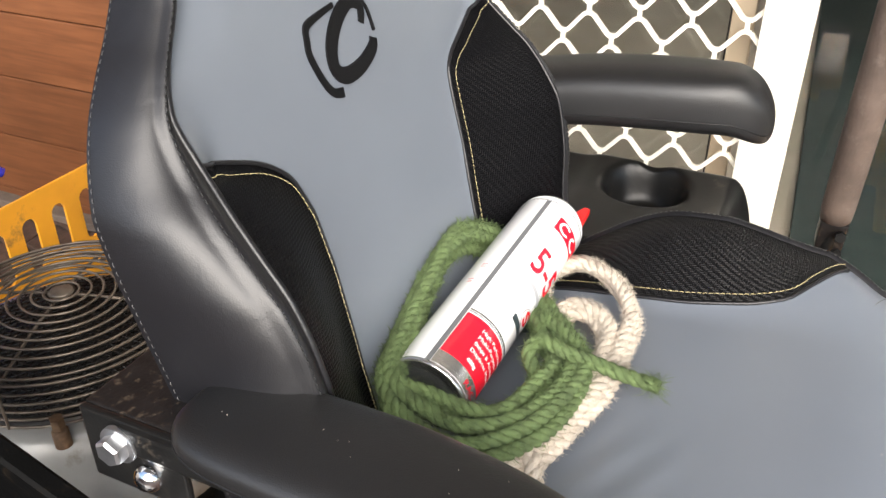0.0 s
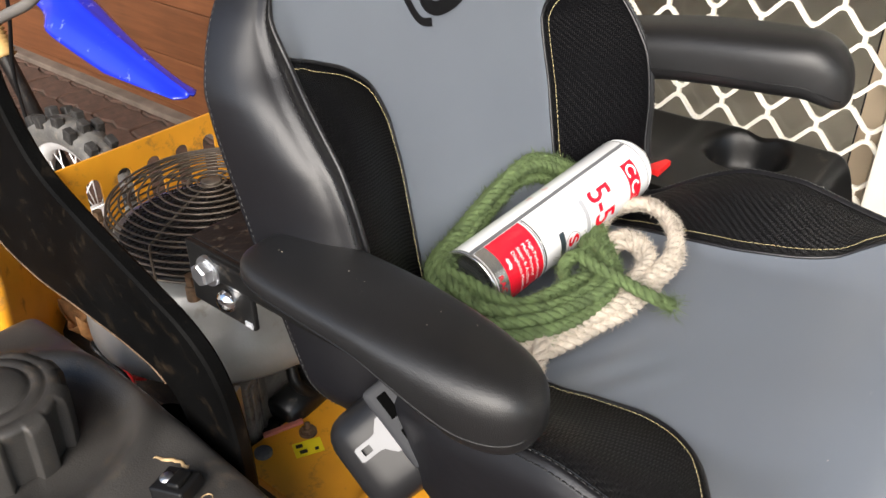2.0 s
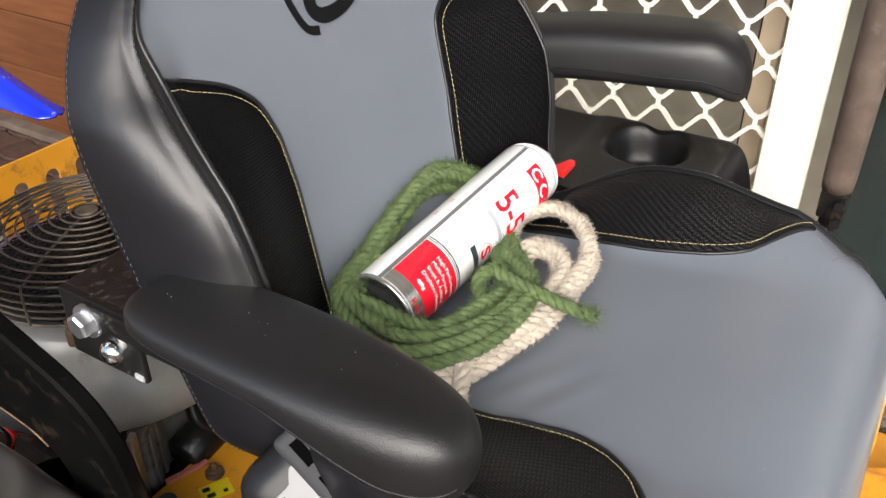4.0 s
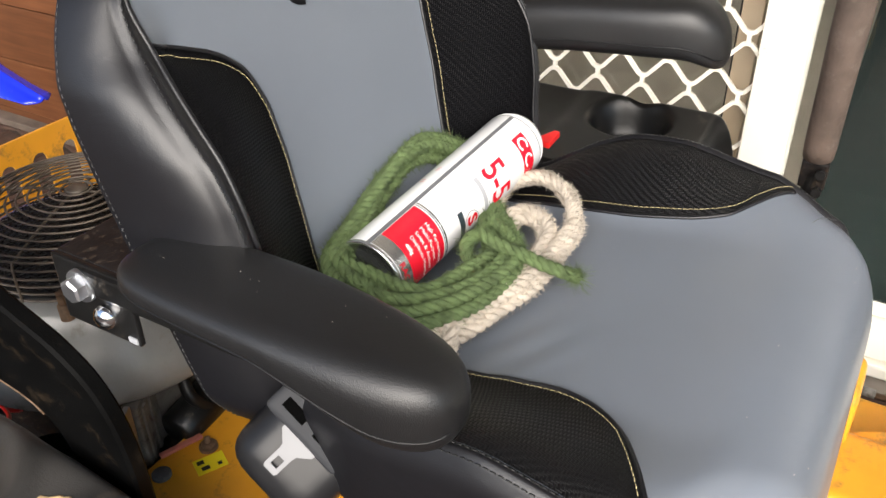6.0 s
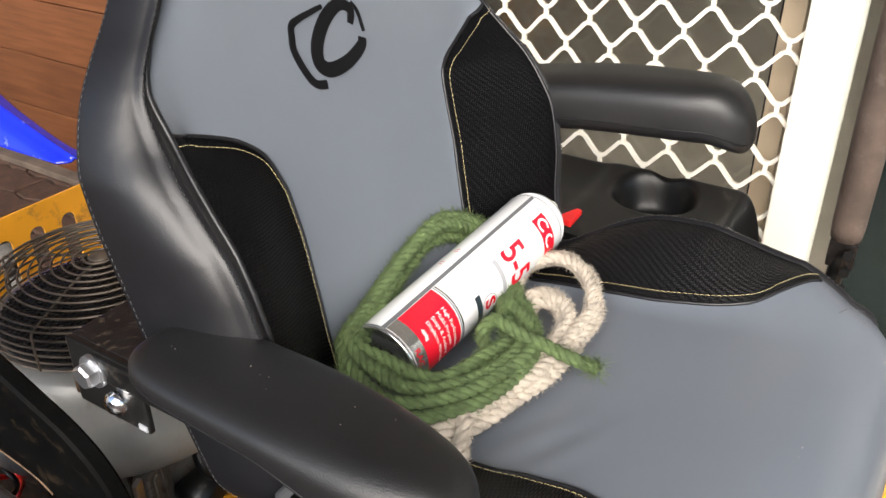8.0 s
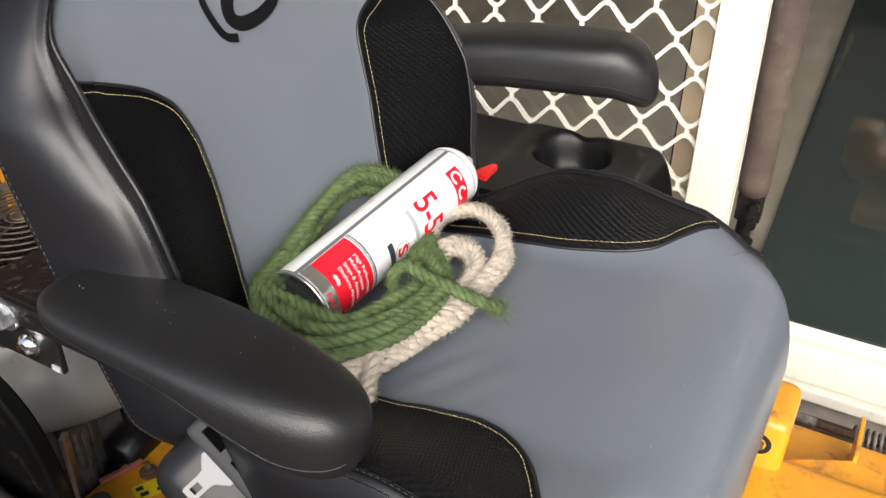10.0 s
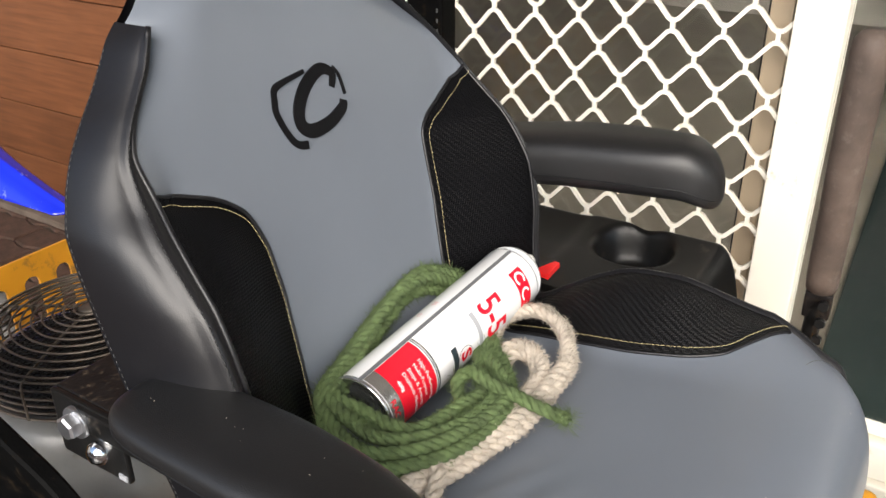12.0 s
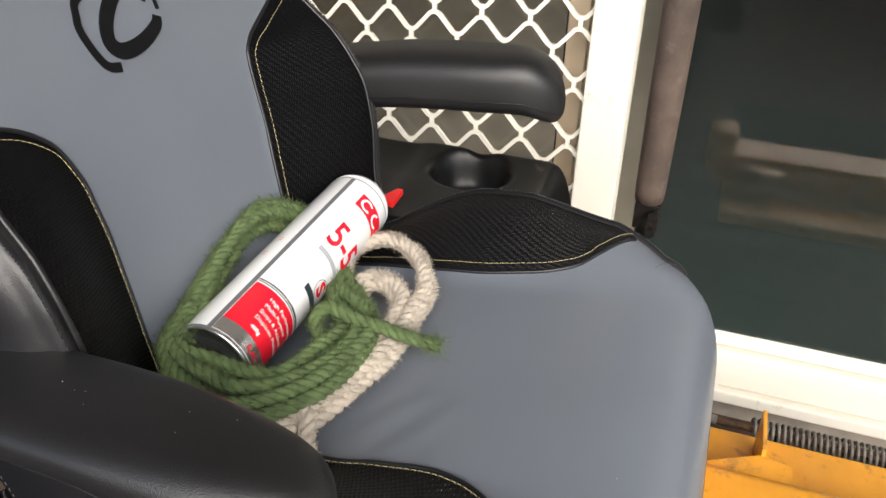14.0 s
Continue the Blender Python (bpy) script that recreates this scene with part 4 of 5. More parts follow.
cap = part("fuel_cap", grid(cap_f, 14, 216, wrap_v=True), PLASTIC_BLACK, tank, "large lugged black fuel cap")
part("cap_screw", lathe([(0, 0.056), (0.006, 0.055), (0.0075, 0.051)], 14, CAP), DUSTY_STEEL, tank)
GASKET = mat("torn_tan_gasket", (0.42, 0.29, 0.15), 0.9, vary=0.4, scale=90, bump=0.5)
for line in ([(0.10, 0.385), (0.13, 0.397), (0.16, 0.404), (0.192, 0.409), (0.212, 0.402), (0.226, 0.386), (0.229, 0.372)], [(0.222, 0.322), (0.215, 0.30), (0.206, 0.282)]):
    path = smooth_path([(x, y, 0.7895 - 0.15 * max(0.0, 0.42 - y)) for x, y in line], 40)
    ragged = [p + Vector((0.0012 * math.sin(11 * k), 0.0012 * math.cos(7 * k), 0)) for k, p in enumerate(path)]
    part("gasket_edge", tube(ragged, 0.0022, 6), GASKET, tank, "torn tan edge round the switch plate")
SW = Matrix.Translation((0.205, 0.352, 0.782)) @ Matrix.Rotation(radians(-8), 4, "X") @ Matrix.Rotation(radians(18), 4, "Z")
switch = part("ignition_switch", boxed((-0.016, -0.019, 0.0), (0.016, 0.019, 0.016), 0.003, SW, 3), PLASTIC_CLEAN, tank, "glossy black ignition switch")
part("rocker", boxed((-0.011, -0.013, 0.014), (0.011, 0.002, 0.021), 0.003, SW, 3), GLOSS_FENDER, switch)
part("key_slot", lathe([(0, 0.0185), (0.006, 0.0185), (0.007, 0.015)], 20, SW @ Matrix.Translation((0, 0.009, 0))), ZINC, switch)
part("key_mark", tube([SW @ Vector((0.0055 * math.cos(a), -0.032 + 0.0055 * math.sin(a), 0.001)) for a in [2 * math.pi * q / 20 for q in range(20)]], 0.0006, 5, True), GASKET, tank)

# bent roll bar
edge_in = smooth_path([(0.275, 0.663, 1.42), (0.275, 0.663, 1.25), (0.275, 0.661, 1.11), (0.276, 0.649, 1.059), (0.277, 0.615, 1.008), (0.279, 0.553, 0.97), (0.282, 0.463, 0.926), (0.285, 0.415, 0.898), (0.288, 0.384, 0.86), (0.29, 0.367, 0.8), (0.292, 0.365, 0.7), (0.292, 0.365, 0.45)], 70)
edge_out = smooth_path([(0.275, 0.845, 1.42), (0.275, 0.845, 1.2), (0.275, 0.845, 1.02), (0.276, 0.83, 0.925), (0.277, 0.782, 0.873), (0.279, 0.705, 0.844), (0.282, 0.62, 0.834), (0.285, 0.53, 0.822), (0.288, 0.478, 0.802), (0.29, 0.452, 0.755), (0.292, 0.447, 0.64), (0.292, 0.447, 0.45)], 70)


def plate_bar(a, b, t):
    """Bent flat plate between two edges, t thick, with its corners eased."""
    bm = bmesh.new()
    rings = []
    for p, q in zip(a, b):
        d = (q - p).normalized() * 0.003
        rings.append([bm.verts.new(v) for v in (p + d + Vector((-t, 0, 0)), p + Vector((-t + 0.003, 0, 0)), p + Vector((t - 0.003, 0, 0)), p + d + Vector((t, 0, 0)), q - d + Vector((t, 0, 0)), q + Vector((t - 0.003, 0, 0)), q + Vector((-t + 0.003, 0, 0)), q - d + Vector((-t, 0, 0)))])
    for A, B in zip(rings, rings[1:]):
        for k in range(8):
            bm.faces.new((A[k], A[(k + 1) % 8], B[(k + 1) % 8], B[k]))
    bm.faces.new(rings[0])
    bm.faces.new(rings[-1])
    return bm


near_bar = part("roll_bar", plate_bar(edge_in, edge_out, 0.009), BAR_STEEL, mower, "bent black steel roll bar, chipped and dusty", smooth=False)

part("worn_edge", tube([p + Vector((-0.0088, 0, 0)) for p in edge_out[14:52]], 0.0011, 5), RUSTY, near_bar, "scuffed pale edge")
far_bar = part("roll_bar", boxed((1.06, 0.503, 0.78), (1.10, 0.566, 1.46), 0.004), BAR_STEEL, mower, "upright black steel roll bar post", smooth=False)
for z in (1.135, 1.15, 1.165):
    part("rivet", boxed((1.0585, 0.51, z), (1.0602, 0.5125, z + 0.006), 0.0004), WHITE_THREAD, far_bar, smooth=False)

part("hose", tube(smooth_path([(0.235, 0.67, 1.15), (0.235, 0.613, 1.159), (0.235, 0.56, 1.173), (0.24, 0.514, 1.191), (0.25, 0.47, 1.215), (0.262, 0.47, 1.26)], 30), 0.0045, 8), mat("grey_rubber_hose", (0.13, 0.12, 0.11), 0.6), mower, "thin grey rubber hose")

# engine with its fan cage
FX, FY = 0.568, 0.765
house = part("engine_housing", lathe([(0.06, 0.748), (0.14, 0.75), (0.158, 0.748), (0.17, 0.738), (0.178, 0.715), (0.19, 0.69), (0.203, 0.67), (0.21, 0.645), (0.21, 0.622), (0.2, 0.612), (0.15, 0.61)], 64, Matrix.Translation((FX, FY, 0))), HOUSING, mower, "dusty black engine housing")
part("air_screen", lathe([(0, 0.752), (0.14, 0.752), (0.145, 0.748)], 40, Matrix.Translation((FX, FY, 0))), INK, house)
for k in range(-15, 16):
    c = k * 0.009
    h = math.sqrt(max(0, 0.14 ** 2 - c * c))
    for ang in (60, 120, 0):
        R3 = Matrix.Translation((FX, FY, 0.757)) @ Matrix.Rotation(radians(ang), 4, "Z")
        part("screen_wire", tube([R3 @ Vector((c, -h, 0)), R3 @ Vector((c, h, 0))], 0.0013, 4), DUSTY_STEEL, house)
cage = part("fan_cage", lathe([(0.0, 0.8285), (0.012, 0.828), (0.016, 0.8255), (0.0, 0.8245)], 20, Matrix.Translation((FX, FY, 0))), WIRE, mower, "dusty black wire fan cage")


def cage_z(r):
    return 0.826 - 0.016 * (r / 0.145) ** 2.2


for k in range(10):
    r = 0.02 + k * 0.0138
    part("ring", tube([(FX + r * math.cos(a), FY + r * math.sin(a), cage_z(r)) for a in [2 * math.pi * q / 56 for q in range(56)]], 0.0016, 6, True), WIRE, cage)
for k in range(6):
    r, z = 0.15 + 0.0025 * min(k, 2), 0.806 - 0.0105 * k
    part("ring", tube([(FX + r * math.cos(a), FY + r * math.sin(a), z) for a in [2 * math.pi * q / 56 for q in range(56)]], 0.0017, 6, True), WIRE, cage)
for k in range(4):
    a = radians(20 + 90 * k)
    ca, sa = math.cos(a), math.sin(a)
    pts = [(FX + r * ca, FY + r * sa, cage_z(r) - 0.003) for r in (0.01, 0.05, 0.09, 0.13, 0.146)] + [(FX + 0.155 * ca, FY + 0.155 * sa, 0.80), (FX + 0.156 * ca, FY + 0.156 * sa, 0.752)]
    part("spoke", tube(smooth_path(pts, 26), 0.0019, 6), WIRE, cage)
for ax, ay, az in ((0.437, 0.652, 0.758), (0.455, 0.90, 0.758), (0.70, 0.66, 0.758)):
    part("lug", disc(0.009, -0.018, 0.004, (ax, ay, az), 16), RUSTY, house)
    part("lug_nut", lathe([(0, 0.02), (0.0075, 0.02), (0.0075, 0.006)], 6, Matrix.Translation((ax, ay, az))), RUSTY, house, smooth=False)
hex_bolt((0.447, 0.645, 0.643), 0.009, 0.012, house, RUSTY, "X", 70)
part("boss", lathe([(0.0, 0.0), (0.02, 0.0), (0.021, -0.03)], 20, Matrix.Translation((0.449, 0.647, 0.643)) @ Matrix.Rotation(radians(70), 4, "X")), HOUSING, house)
block = part("engine_block", boxed((0.47, 0.62, 0.48), (0.76, 0.95, 0.61), 0.01), ALLOY, mower, "dirty cast alloy engine block", smooth=False)
for k in range(6):
    part("fin", boxed((0.452, 0.640 + 0.03 * k, 0.49), (0.475, 0.648 + 0.03 * k, 0.606), 0.002), ALLOY, block, smooth=False)
TI = Matrix.Translation((0.47, 0.61, 0.56)) @ Matrix.Rotation(radians(28), 4, "Z")
part("intake_cover", boxed((-0.03, -0.012, -0.055), (0.03, 0.012, 0.05), 0.004, TI), ALLOY, block, smooth=False)
part("cover_rib", boxed((-0.022, -0.016, -0.05), (-0.012, -0.0125, 0.045), 0.001, TI), ALLOY, block, smooth=False)
part("cover_rib", boxed((0.0, -0.016, -0.05), (0.008, -0.0125, 0.045), 0.001, TI), ALLOY, block, smooth=False)
part("bracket_strip", boxed((-0.05, -0.006, -0.09), (-0.034, 0.002, 0.06), 0.002, TI), ZINC, block, smooth=False)
part("mount_strap", boxed((-0.004, -0.002, -0.10), (0.008, 0.003, 0.03), 0.001, Matrix.Translation((0.435, 0.628, 0.61)) @ Matrix.Rotation(radians(-14), 4, "X")), ALLOY, block, "pale steel strap", smooth=False)
part("starter_motor", lathe([(0, 0.0), (0.026, 0.0), (0.03, 0.005), (0.03, 0.085), (0.024, 0.09), (0, 0.092)], 24, Matrix.Translation((0.5, 0.59, 0.52)) @ Matrix.Rotation(radians(78), 4, "Y")), STEEL_BLACK, block)
part("hose", tube(smooth_path([(0.54, 0.60, 0.60), (0.53, 0.58, 0.57), (0.56, 0.57, 0.53), (0.60, 0.58, 0.52)], 24), 0.009, 10), PLASTIC_CLEAN, block)
part("oil_filter", lathe([(0, 0.0), (0.03, 0.0), (0.034, 0.006), (0.034, 0.075)], 24, Matrix.Translation((0.36, 0.66, 0.50))), STEEL_BLACK, mower)

part("sticker", boxed((0.3105, 0.348, 0.911), (0.3119, 0.358, 0.9165), 0), PALE_INK, mower, "small white sticker", smooth=False)
# slotted guard behind the engine
GX0, GX1, GY, GZ0, GZ1 = 0.53, 1.16, 1.2, 0.36, 0.712


def rear_guard():
    bm = bmesh.new()
    cols = [0.602 + 0.0655 * k for k in range(8)]
    r, s0, s1 = 0.0155, 0.585, 0.655

    def prism(poly):
        a = [bm.verts.new((x, GY, z)) for x, z in poly]
        b = [bm.verts.new((x, GY + 0.005, z)) for x, z in poly]
        bm.faces.new(a)
        bm.faces.new(b)
        for k in range(len(a)):
            bm.faces.new((a[k], a[(k + 1) % len(a)], b[(k + 1) % len(b)], b[k]))
    prism([(GX0, s1 + 0.02), (GX1, s1 + 0.02), (GX1, GZ1), (GX0, GZ1)])
    prism([(GX0, GZ0), (GX1, GZ0), (GX1, s0 - 0.02), (GX0, s0 - 0.02)])
    edges = [GX0] + [v for c in cols for v in (c - r, c + r)] + [GX1]
    for k in range(0, len(edges), 2):
        prism([(edges[k], s0 - 0.02), (edges[k + 1], s0 - 0.02), (edges[k + 1], s1 + 0.02), (edges[k], s1 + 0.02)])
    for c in cols:
        for sg, zc, top in ((1, s1, s1 + 0.02), (-1, s0, s0 - 0.02)):
            arc = [(c + r * math.cos(a), zc + sg * r * math.sin(a)) for a in [math.pi * q / 10 for q in range(11)]]
            for p, q in zip(arc, arc[1:]):
                prism([p, q, (q[0], top), (p[0], top)])
    return bm


guard = part("rear_guard", rear_guard(), YELLOW, mower, "slotted yellow steel guard", smooth=False)
side_bm = bmesh.new()
outline = [(0.525, 1.195, 0.3), (0.525, 1.195, 0.708), (0.46, 1.13, 0.725), (0.39, 1.05, 0.77), (0.315, 0.965, 0.84), (0.3, 0.945, 0.78), (0.3, 0.945, 0.3)]
for dx in (0.0, 0.006):
    side_bm.faces.new([side_bm.verts.new((x + dx, y - dx, z)) for x, y, z in outline])
side_bm.verts.ensure_lookup_table()
for k in range(7):
    side_bm.faces.new((side_bm.verts[k], side_bm.verts[(k + 1) % 7], side_bm.verts[7 + (k + 1) % 7], side_bm.verts[7 + k]))
side_plate = part("guard_side", side_bm, YELLOW, mower, "yellow side plate of the engine bay", smooth=False)
part("rolled_edge", tube(smooth_path([(0.525, 1.19, 0.712), (0.46, 1.13, 0.73), (0.39, 1.05, 0.775), (0.325, 0.965, 0.84), (0.305, 0.945, 0.8), (0.302, 0.94, 0.7), (0.296, 0.94, 0.6), (0.29, 0.94, 0.3)], 50), 0.013, 10), YELLOW, side_plate)
part("guard_floor", boxed((0.47, 0.96, 0.36), (1.15, 1.198, 0.37)), DUSTY_STEEL, mower, smooth=False)

# dry leaves caught in the engine bay
LEAF = mat("dry_leaf", (0.4, 0.2, 0.075), 0.7, vary=0.4, scale=60, bump=0.3, fine=400)


def dry_leaf(x, y, length, turn, curl):
    """A dead leaf with pointed lobes, its sides curled up."""
    def f(i, j):
        t, a = i, 2 * j - 1
        w = length * (0.3 * math.sin(math.pi * t) ** 0.8 * (1 + 0.35 * math.cos(4 * math.pi * t)) + 0.004)
        return (a * w, length * (t - 0.5), length * curl * (a * a + (2 * t - 1) ** 2))
    b = grid(f, 15, 5)
    m = Matrix.Translation((x, y, 0.4975)) @ Matrix.Rotation(radians(turn), 4, "Z")
    for v in b.verts:
        v.co = m @ v.co
    lf = tagged(part("dry_leaf", b, LEAF), "curled dry brown leaf lying in the engine bay", "leaf", "leaves in the engine bay")
    lf.modifiers.new("thick", "SOLIDIFY").thickness = 0.0006


for spec in ((0.445, 1.03, 0.085, 20, 0.35), (0.45, 0.985, 0.075, 100, 0.5), (0.438, 0.945, 0.06, 160, 0.4), (0.462, 1.075, 0.07, 60, 0.45), (0.44, 0.9, 0.05, 30, 0.4)):
    dry_leaf(*spec)

# fender on the far side, with a cup holder
def fender_f(i, j):
    u, v = i, j
    x = 0.90 + 0.33 * u
    y0, y1 = 0.04, 0.62
    y = y0 + (y1 - y0) * v
    rim = 0.02 * max(0.0, (u - 0.62) / 0.38) ** 2
    front = 0.14 * max(0.0, 1 - (y - y0) / 0.06) ** 3
    edge = 0.2 * max(0.0, (u - 0.93) / 0.07) ** 2
    d = math.hypot((x - 1.15) / 1.0, (y - 0.205) / 1.05)
    cup = -0.06 * (1 / (1 + math.exp((d - 0.052) / 0.004)))
    lip = 0.002 * math.exp(-((d - 0.062) / 0.008) ** 2)
    step = 0.012 / (1 + math.exp((y - 0.30) / 0.006)) if u > 0.2 else 0
    return Vector((x, y, 0.812 + rim - front - edge + cup + lip + step * 0.5))


part("fender", grid(fender_f, 80, 110), GLOSS_FENDER, mower, "glossy black plastic fender with a cup holder")
part("fender_body", boxed((0.92, 0.06, 0.42), (1.15, 0.62, 0.735), 0.02), PLASTIC_BLACK, mower, "black plastic side body", smooth=False)

# steering lever with a dusty foam grip
lv0, lv1 = Vector((1.252, -0.062, 0.775)), Vector((1.176, -0.066, 1.178))
dv = (lv1 - lv0).normalized()
lever = part("lever", tube([Vector((1.24, -0.03, 0.45)), Vector((1.255, -0.058, 0.66)), lv0, lv0 + dv * 0.04], 0.013, 12), STEEL_BLACK, mower, "black steel steering lever")
gp = lathe([(0.015, 0.0), (0.0225, 0.002), (0.0235, 0.02), (0.0245, 0.2), (0.0245, 0.385), (0.0225, 0.402), (0.015, 0.412), (0, 0.415)], 24, Matrix.Translation(lv0) @ dv.to_track_quat("Z", "Y").to_matrix().to_4x4())
part("grip", gp, GREY_FOAM, lever, "dusty brown foam grip")
part("clamp", boxed((-0.02, -0.016, -0.05), (0.02, 0.016, 0.0), 0.004, Matrix.Translation(lv0) @ dv.to_track_quat("Z", "Y").to_matrix().to_4x4()), DUSTY_STEEL, lever, smooth=False)
for k in range(3):
    part("clamp_nut", lathe([(0, 0.012), (0.008, 0.012), (0.008, 0)], 6, Matrix.Translation(lv0 + Vector((-0.022, -0.012, -0.016 - 0.03 * k))) @ Matrix.Rotation(radians(-80), 4, "Y")), STEEL_BLACK, lever, smooth=False)

# yellow footwell in front of the seat
foot = part("footwell", boxed((0.88, -0.75, 0.30), (1.28, -0.2, 0.335), 0.006), YELLOW, mower, "yellow steel footwell", smooth=False)
# unseen filler, added only to darken the footwell's reflection in the window
part("dark_plate", boxed((0.30, -0.75, 0.296), (0.878, -0.2, 0.318), 0.006), DULL_BLACK, foot, "unseen black plate added so the glass reflects dark", smooth=False)
part("beam", boxed((0.93, -0.75, 0.336), (1.09, -0.16, 0.42), 0.022, None, 4), YELLOW, foot)
bracket = part("upright", boxed((1.045, -0.215, 0.40), (1.165, -0.135, 0.512), 0.022, None, 4), YELLOW, foot, "rounded yellow bracket")
part("bolt_hole", lathe([(0.012, 0.0), (0.019, 0.001), (0.02, -0.002)], 24, Matrix.Translation((1.044, -0.175, 0.465)) @ Matrix.Rotation(radians(-90), 4, "Y")), DULL_BLACK, bracket)
part("bolt", lathe([(0, 0.008), (0.009, 0.008), (0.01, 0.0)], 6, Matrix.Translation((1.045, -0.175, 0.465)) @ Matrix.Rotation(radians(-90), 4, "Y")), RUSTY, bracket, smooth=False)
web = bmesh.new()
for dz in (0.0, 0.006):
    web.faces.new([web.verts.new((x, y, 0.398 + dz)) for x, y in ((1.088, -0.2), (1.11, -0.235), (1.15, -0.31), (1.14, -0.36), (1.088, -0.36))])
web.verts.ensure_lookup_table()
for k in range(5):
    web.faces.new((web.verts[k], web.verts[(k + 1) % 5], web.verts[5 + (k + 1) % 5], web.verts[5 + k]))
part("gusset", web, YELLOW, foot, smooth=False)
part("tab", boxed((1.148, -0.318, 0.33), (1.25, -0.311, 0.42), 0.002), YELLOW, foot, smooth=False)
part("threaded_rod", tube([(1.352, -0.10, 0.30), (1.352, -0.25, 0.294)], 0.009, 10), ALLOY, foot)
hel = [(1.352 + 0.02 * math.cos(a), -0.315 - a / (2 * math.pi) * 0.0105, 0.292 + 0.02 * math.sin(a)) for a in [2 * math.pi * q / 14 for q in range(14 * 46)]]
part("spring", tube(hel, 0.0032, 6), ALLOY, mower, "dirty steel coil spring")
part("spring_rod", tube([(1.352, -0.25, 0.292), (1.352, -0.85, 0.292)], 0.006, 8), RUSTY, mower)
for wx in (-0.0, 1.2):
    part("rear_wheel", lathe([(0.05, -0.1), (0.2, -0.1), (0.26, -0.085), (0.285, -0.05), (0.285, 0.05), (0.26, 0.085), (0.2, 0.1), (0.05, 0.1)], 40, Matrix.Translation((wx + 0.02, 0.95, 0.285)) @ Matrix.Rotation(radians(90), 4, "Y")), RUBBER, mower, "black rubber tyre")
part("wheel_arch", tube(smooth_path([(0.13, 1.30, 0.30), (0.13, 1.28, 0.48), (0.14, 1.18, 0.585), (0.15, 1.05, 0.62), (0.17, 0.9, 0.61)], 30), 0.03, 10, section=[(0.03, 0.02), (-0.03, 0.02), (-0.03, -0.02), (0.03, -0.02)]), YELLOW, mower, "yellow tube beside the wheel", smooth=False)
for cx, cy, cz in ((0.345, 0.72, 0.60), (0.365, 0.75, 0.57), (0.34, 0.69, 0.55)):
    part("wire", tube(smooth_path([(cx, cy, cz), (cx + 0.03, cy + 0.05, cz - 0.02), (cx + 0.02, cy + 0.11, cz + 0.02), (cx + 0.09, cy + 0.14, cz - 0.04)], 20), 0.004, 6), RED_PLASTIC if cz < 0.58 else PLASTIC_CLEAN, mower)

# ---- things on the seat ----
can = thing("spray_can", (0.67, 0.26, 0.855), "white and red aerosol spray can lying on coiled rope", "spray can")
C0, C1 = Vector((0.528, 0.264, 0.880)), Vector((0.824, 0.250, 0.904))
CA = (C1 - C0).normalized()
CL, CR = (C1 - C0).length + 0.014, 0.0402
N0 = (Vector((0, -0.05, 0.999)) - CA * Vector((0, -0.05, 0.999)).dot(CA)).normalized()
R0 = CA.cross(N0).normalized()


def can_pt(h, theta, r=CR):
    return C0 + CA * h + (N0 * math.cos(theta) + R0 * math.sin(theta)) * r


def can_band(h0, h1, r=CR, t0=0.0, t1=2 * math.pi, n=72, lift=0.0):
    def f(i, j):
        return can_pt(h0 + (h1 - h0) * i, t0 + (t1 - t0) * j, r + lift)
    return grid(f, 6, n)


def can_lathe(prof, n=64):
    bm = bmesh.new()
    rings = []
    for r, h in prof:
        rings.append([bm.verts.new(can_pt(h, 2 * math.pi * k / n, max(r, 1e-4))) for k in range(n)])
    for A, B in zip(rings, rings[1:]):
        for k in range(n):
            bm.faces.new((A[k], A[(k + 1) % n], B[(k + 1) % n], B[k]))
    return bm


body = part("can_body", can_lathe([(CR, 0.004), (CR, 0.05), (CR, CL - 0.016), (CR * 0.985, CL - 0.0135), (CR * 0.96, CL - 0.0125), (CR * 0.985, CL - 0.0115), (CR * 0.97, CL - 0.008), (CR * 0.88, CL - 0.0005), (CR * 0.72, CL + 0.006), (CR * 0.5, CL + 0.009)]), WHITE_CAN, can, "glossy white printed can")
part("base_rim", can_lathe([(CR - 0.002, 0.006), (CR + 0.0007, 0.004), (CR + 0.0009, 0.001), (CR - 0.0005, -0.001), (CR - 0.0025, 0.001), (CR - 0.003, 0.003)]), SILVER_CAN, can, "silver rim")
part("can_base", can_lathe([(CR - 0.0028, 0.002), (CR * 0.86, 0.004), (CR * 0.6, 0.011), (CR * 0.3, 0.0145), (0, 0.0155)]), CAN_BASE, can, "dark domed tin base")
part("valve_cup", can_lathe([(CR * 0.52, CL + 0.007), (CR * 0.5, CL + 0.012), (CR * 0.42, CL + 0.0125), (CR * 0.38, CL + 0.008), (0, CL + 0.008)], 32), SILVER_CAN, can)
part("nozzle", can_lathe([(0.009, CL + 0.006), (0.009, CL + 0.030), (0.0075, CL + 0.0345), (0, CL + 0.035)], 24), NOZZLE, can, "small white nozzle")
cl = Vector((0.886, 0.238, 0.881))
tab = boxed((-0.004, -0.013, 0.0), (0.004, 0.012, 0.036), 0.002)
TM = Matrix.Translation(cl) @ (CA * 0.9 + R0 * 0.15).to_track_quat("Z", "X").to_matrix().to_4x4()
for v in tab.verts:
    k = 1 - 0.7 * v.co.z / 0.036
    v.co = TM @ Vector((v.co.x, v.co.y * k, v.co.z))
part("spray_tab", tab, RED_PLASTIC, can, "red plastic tab", smooth=False)
D = math.pi / 180
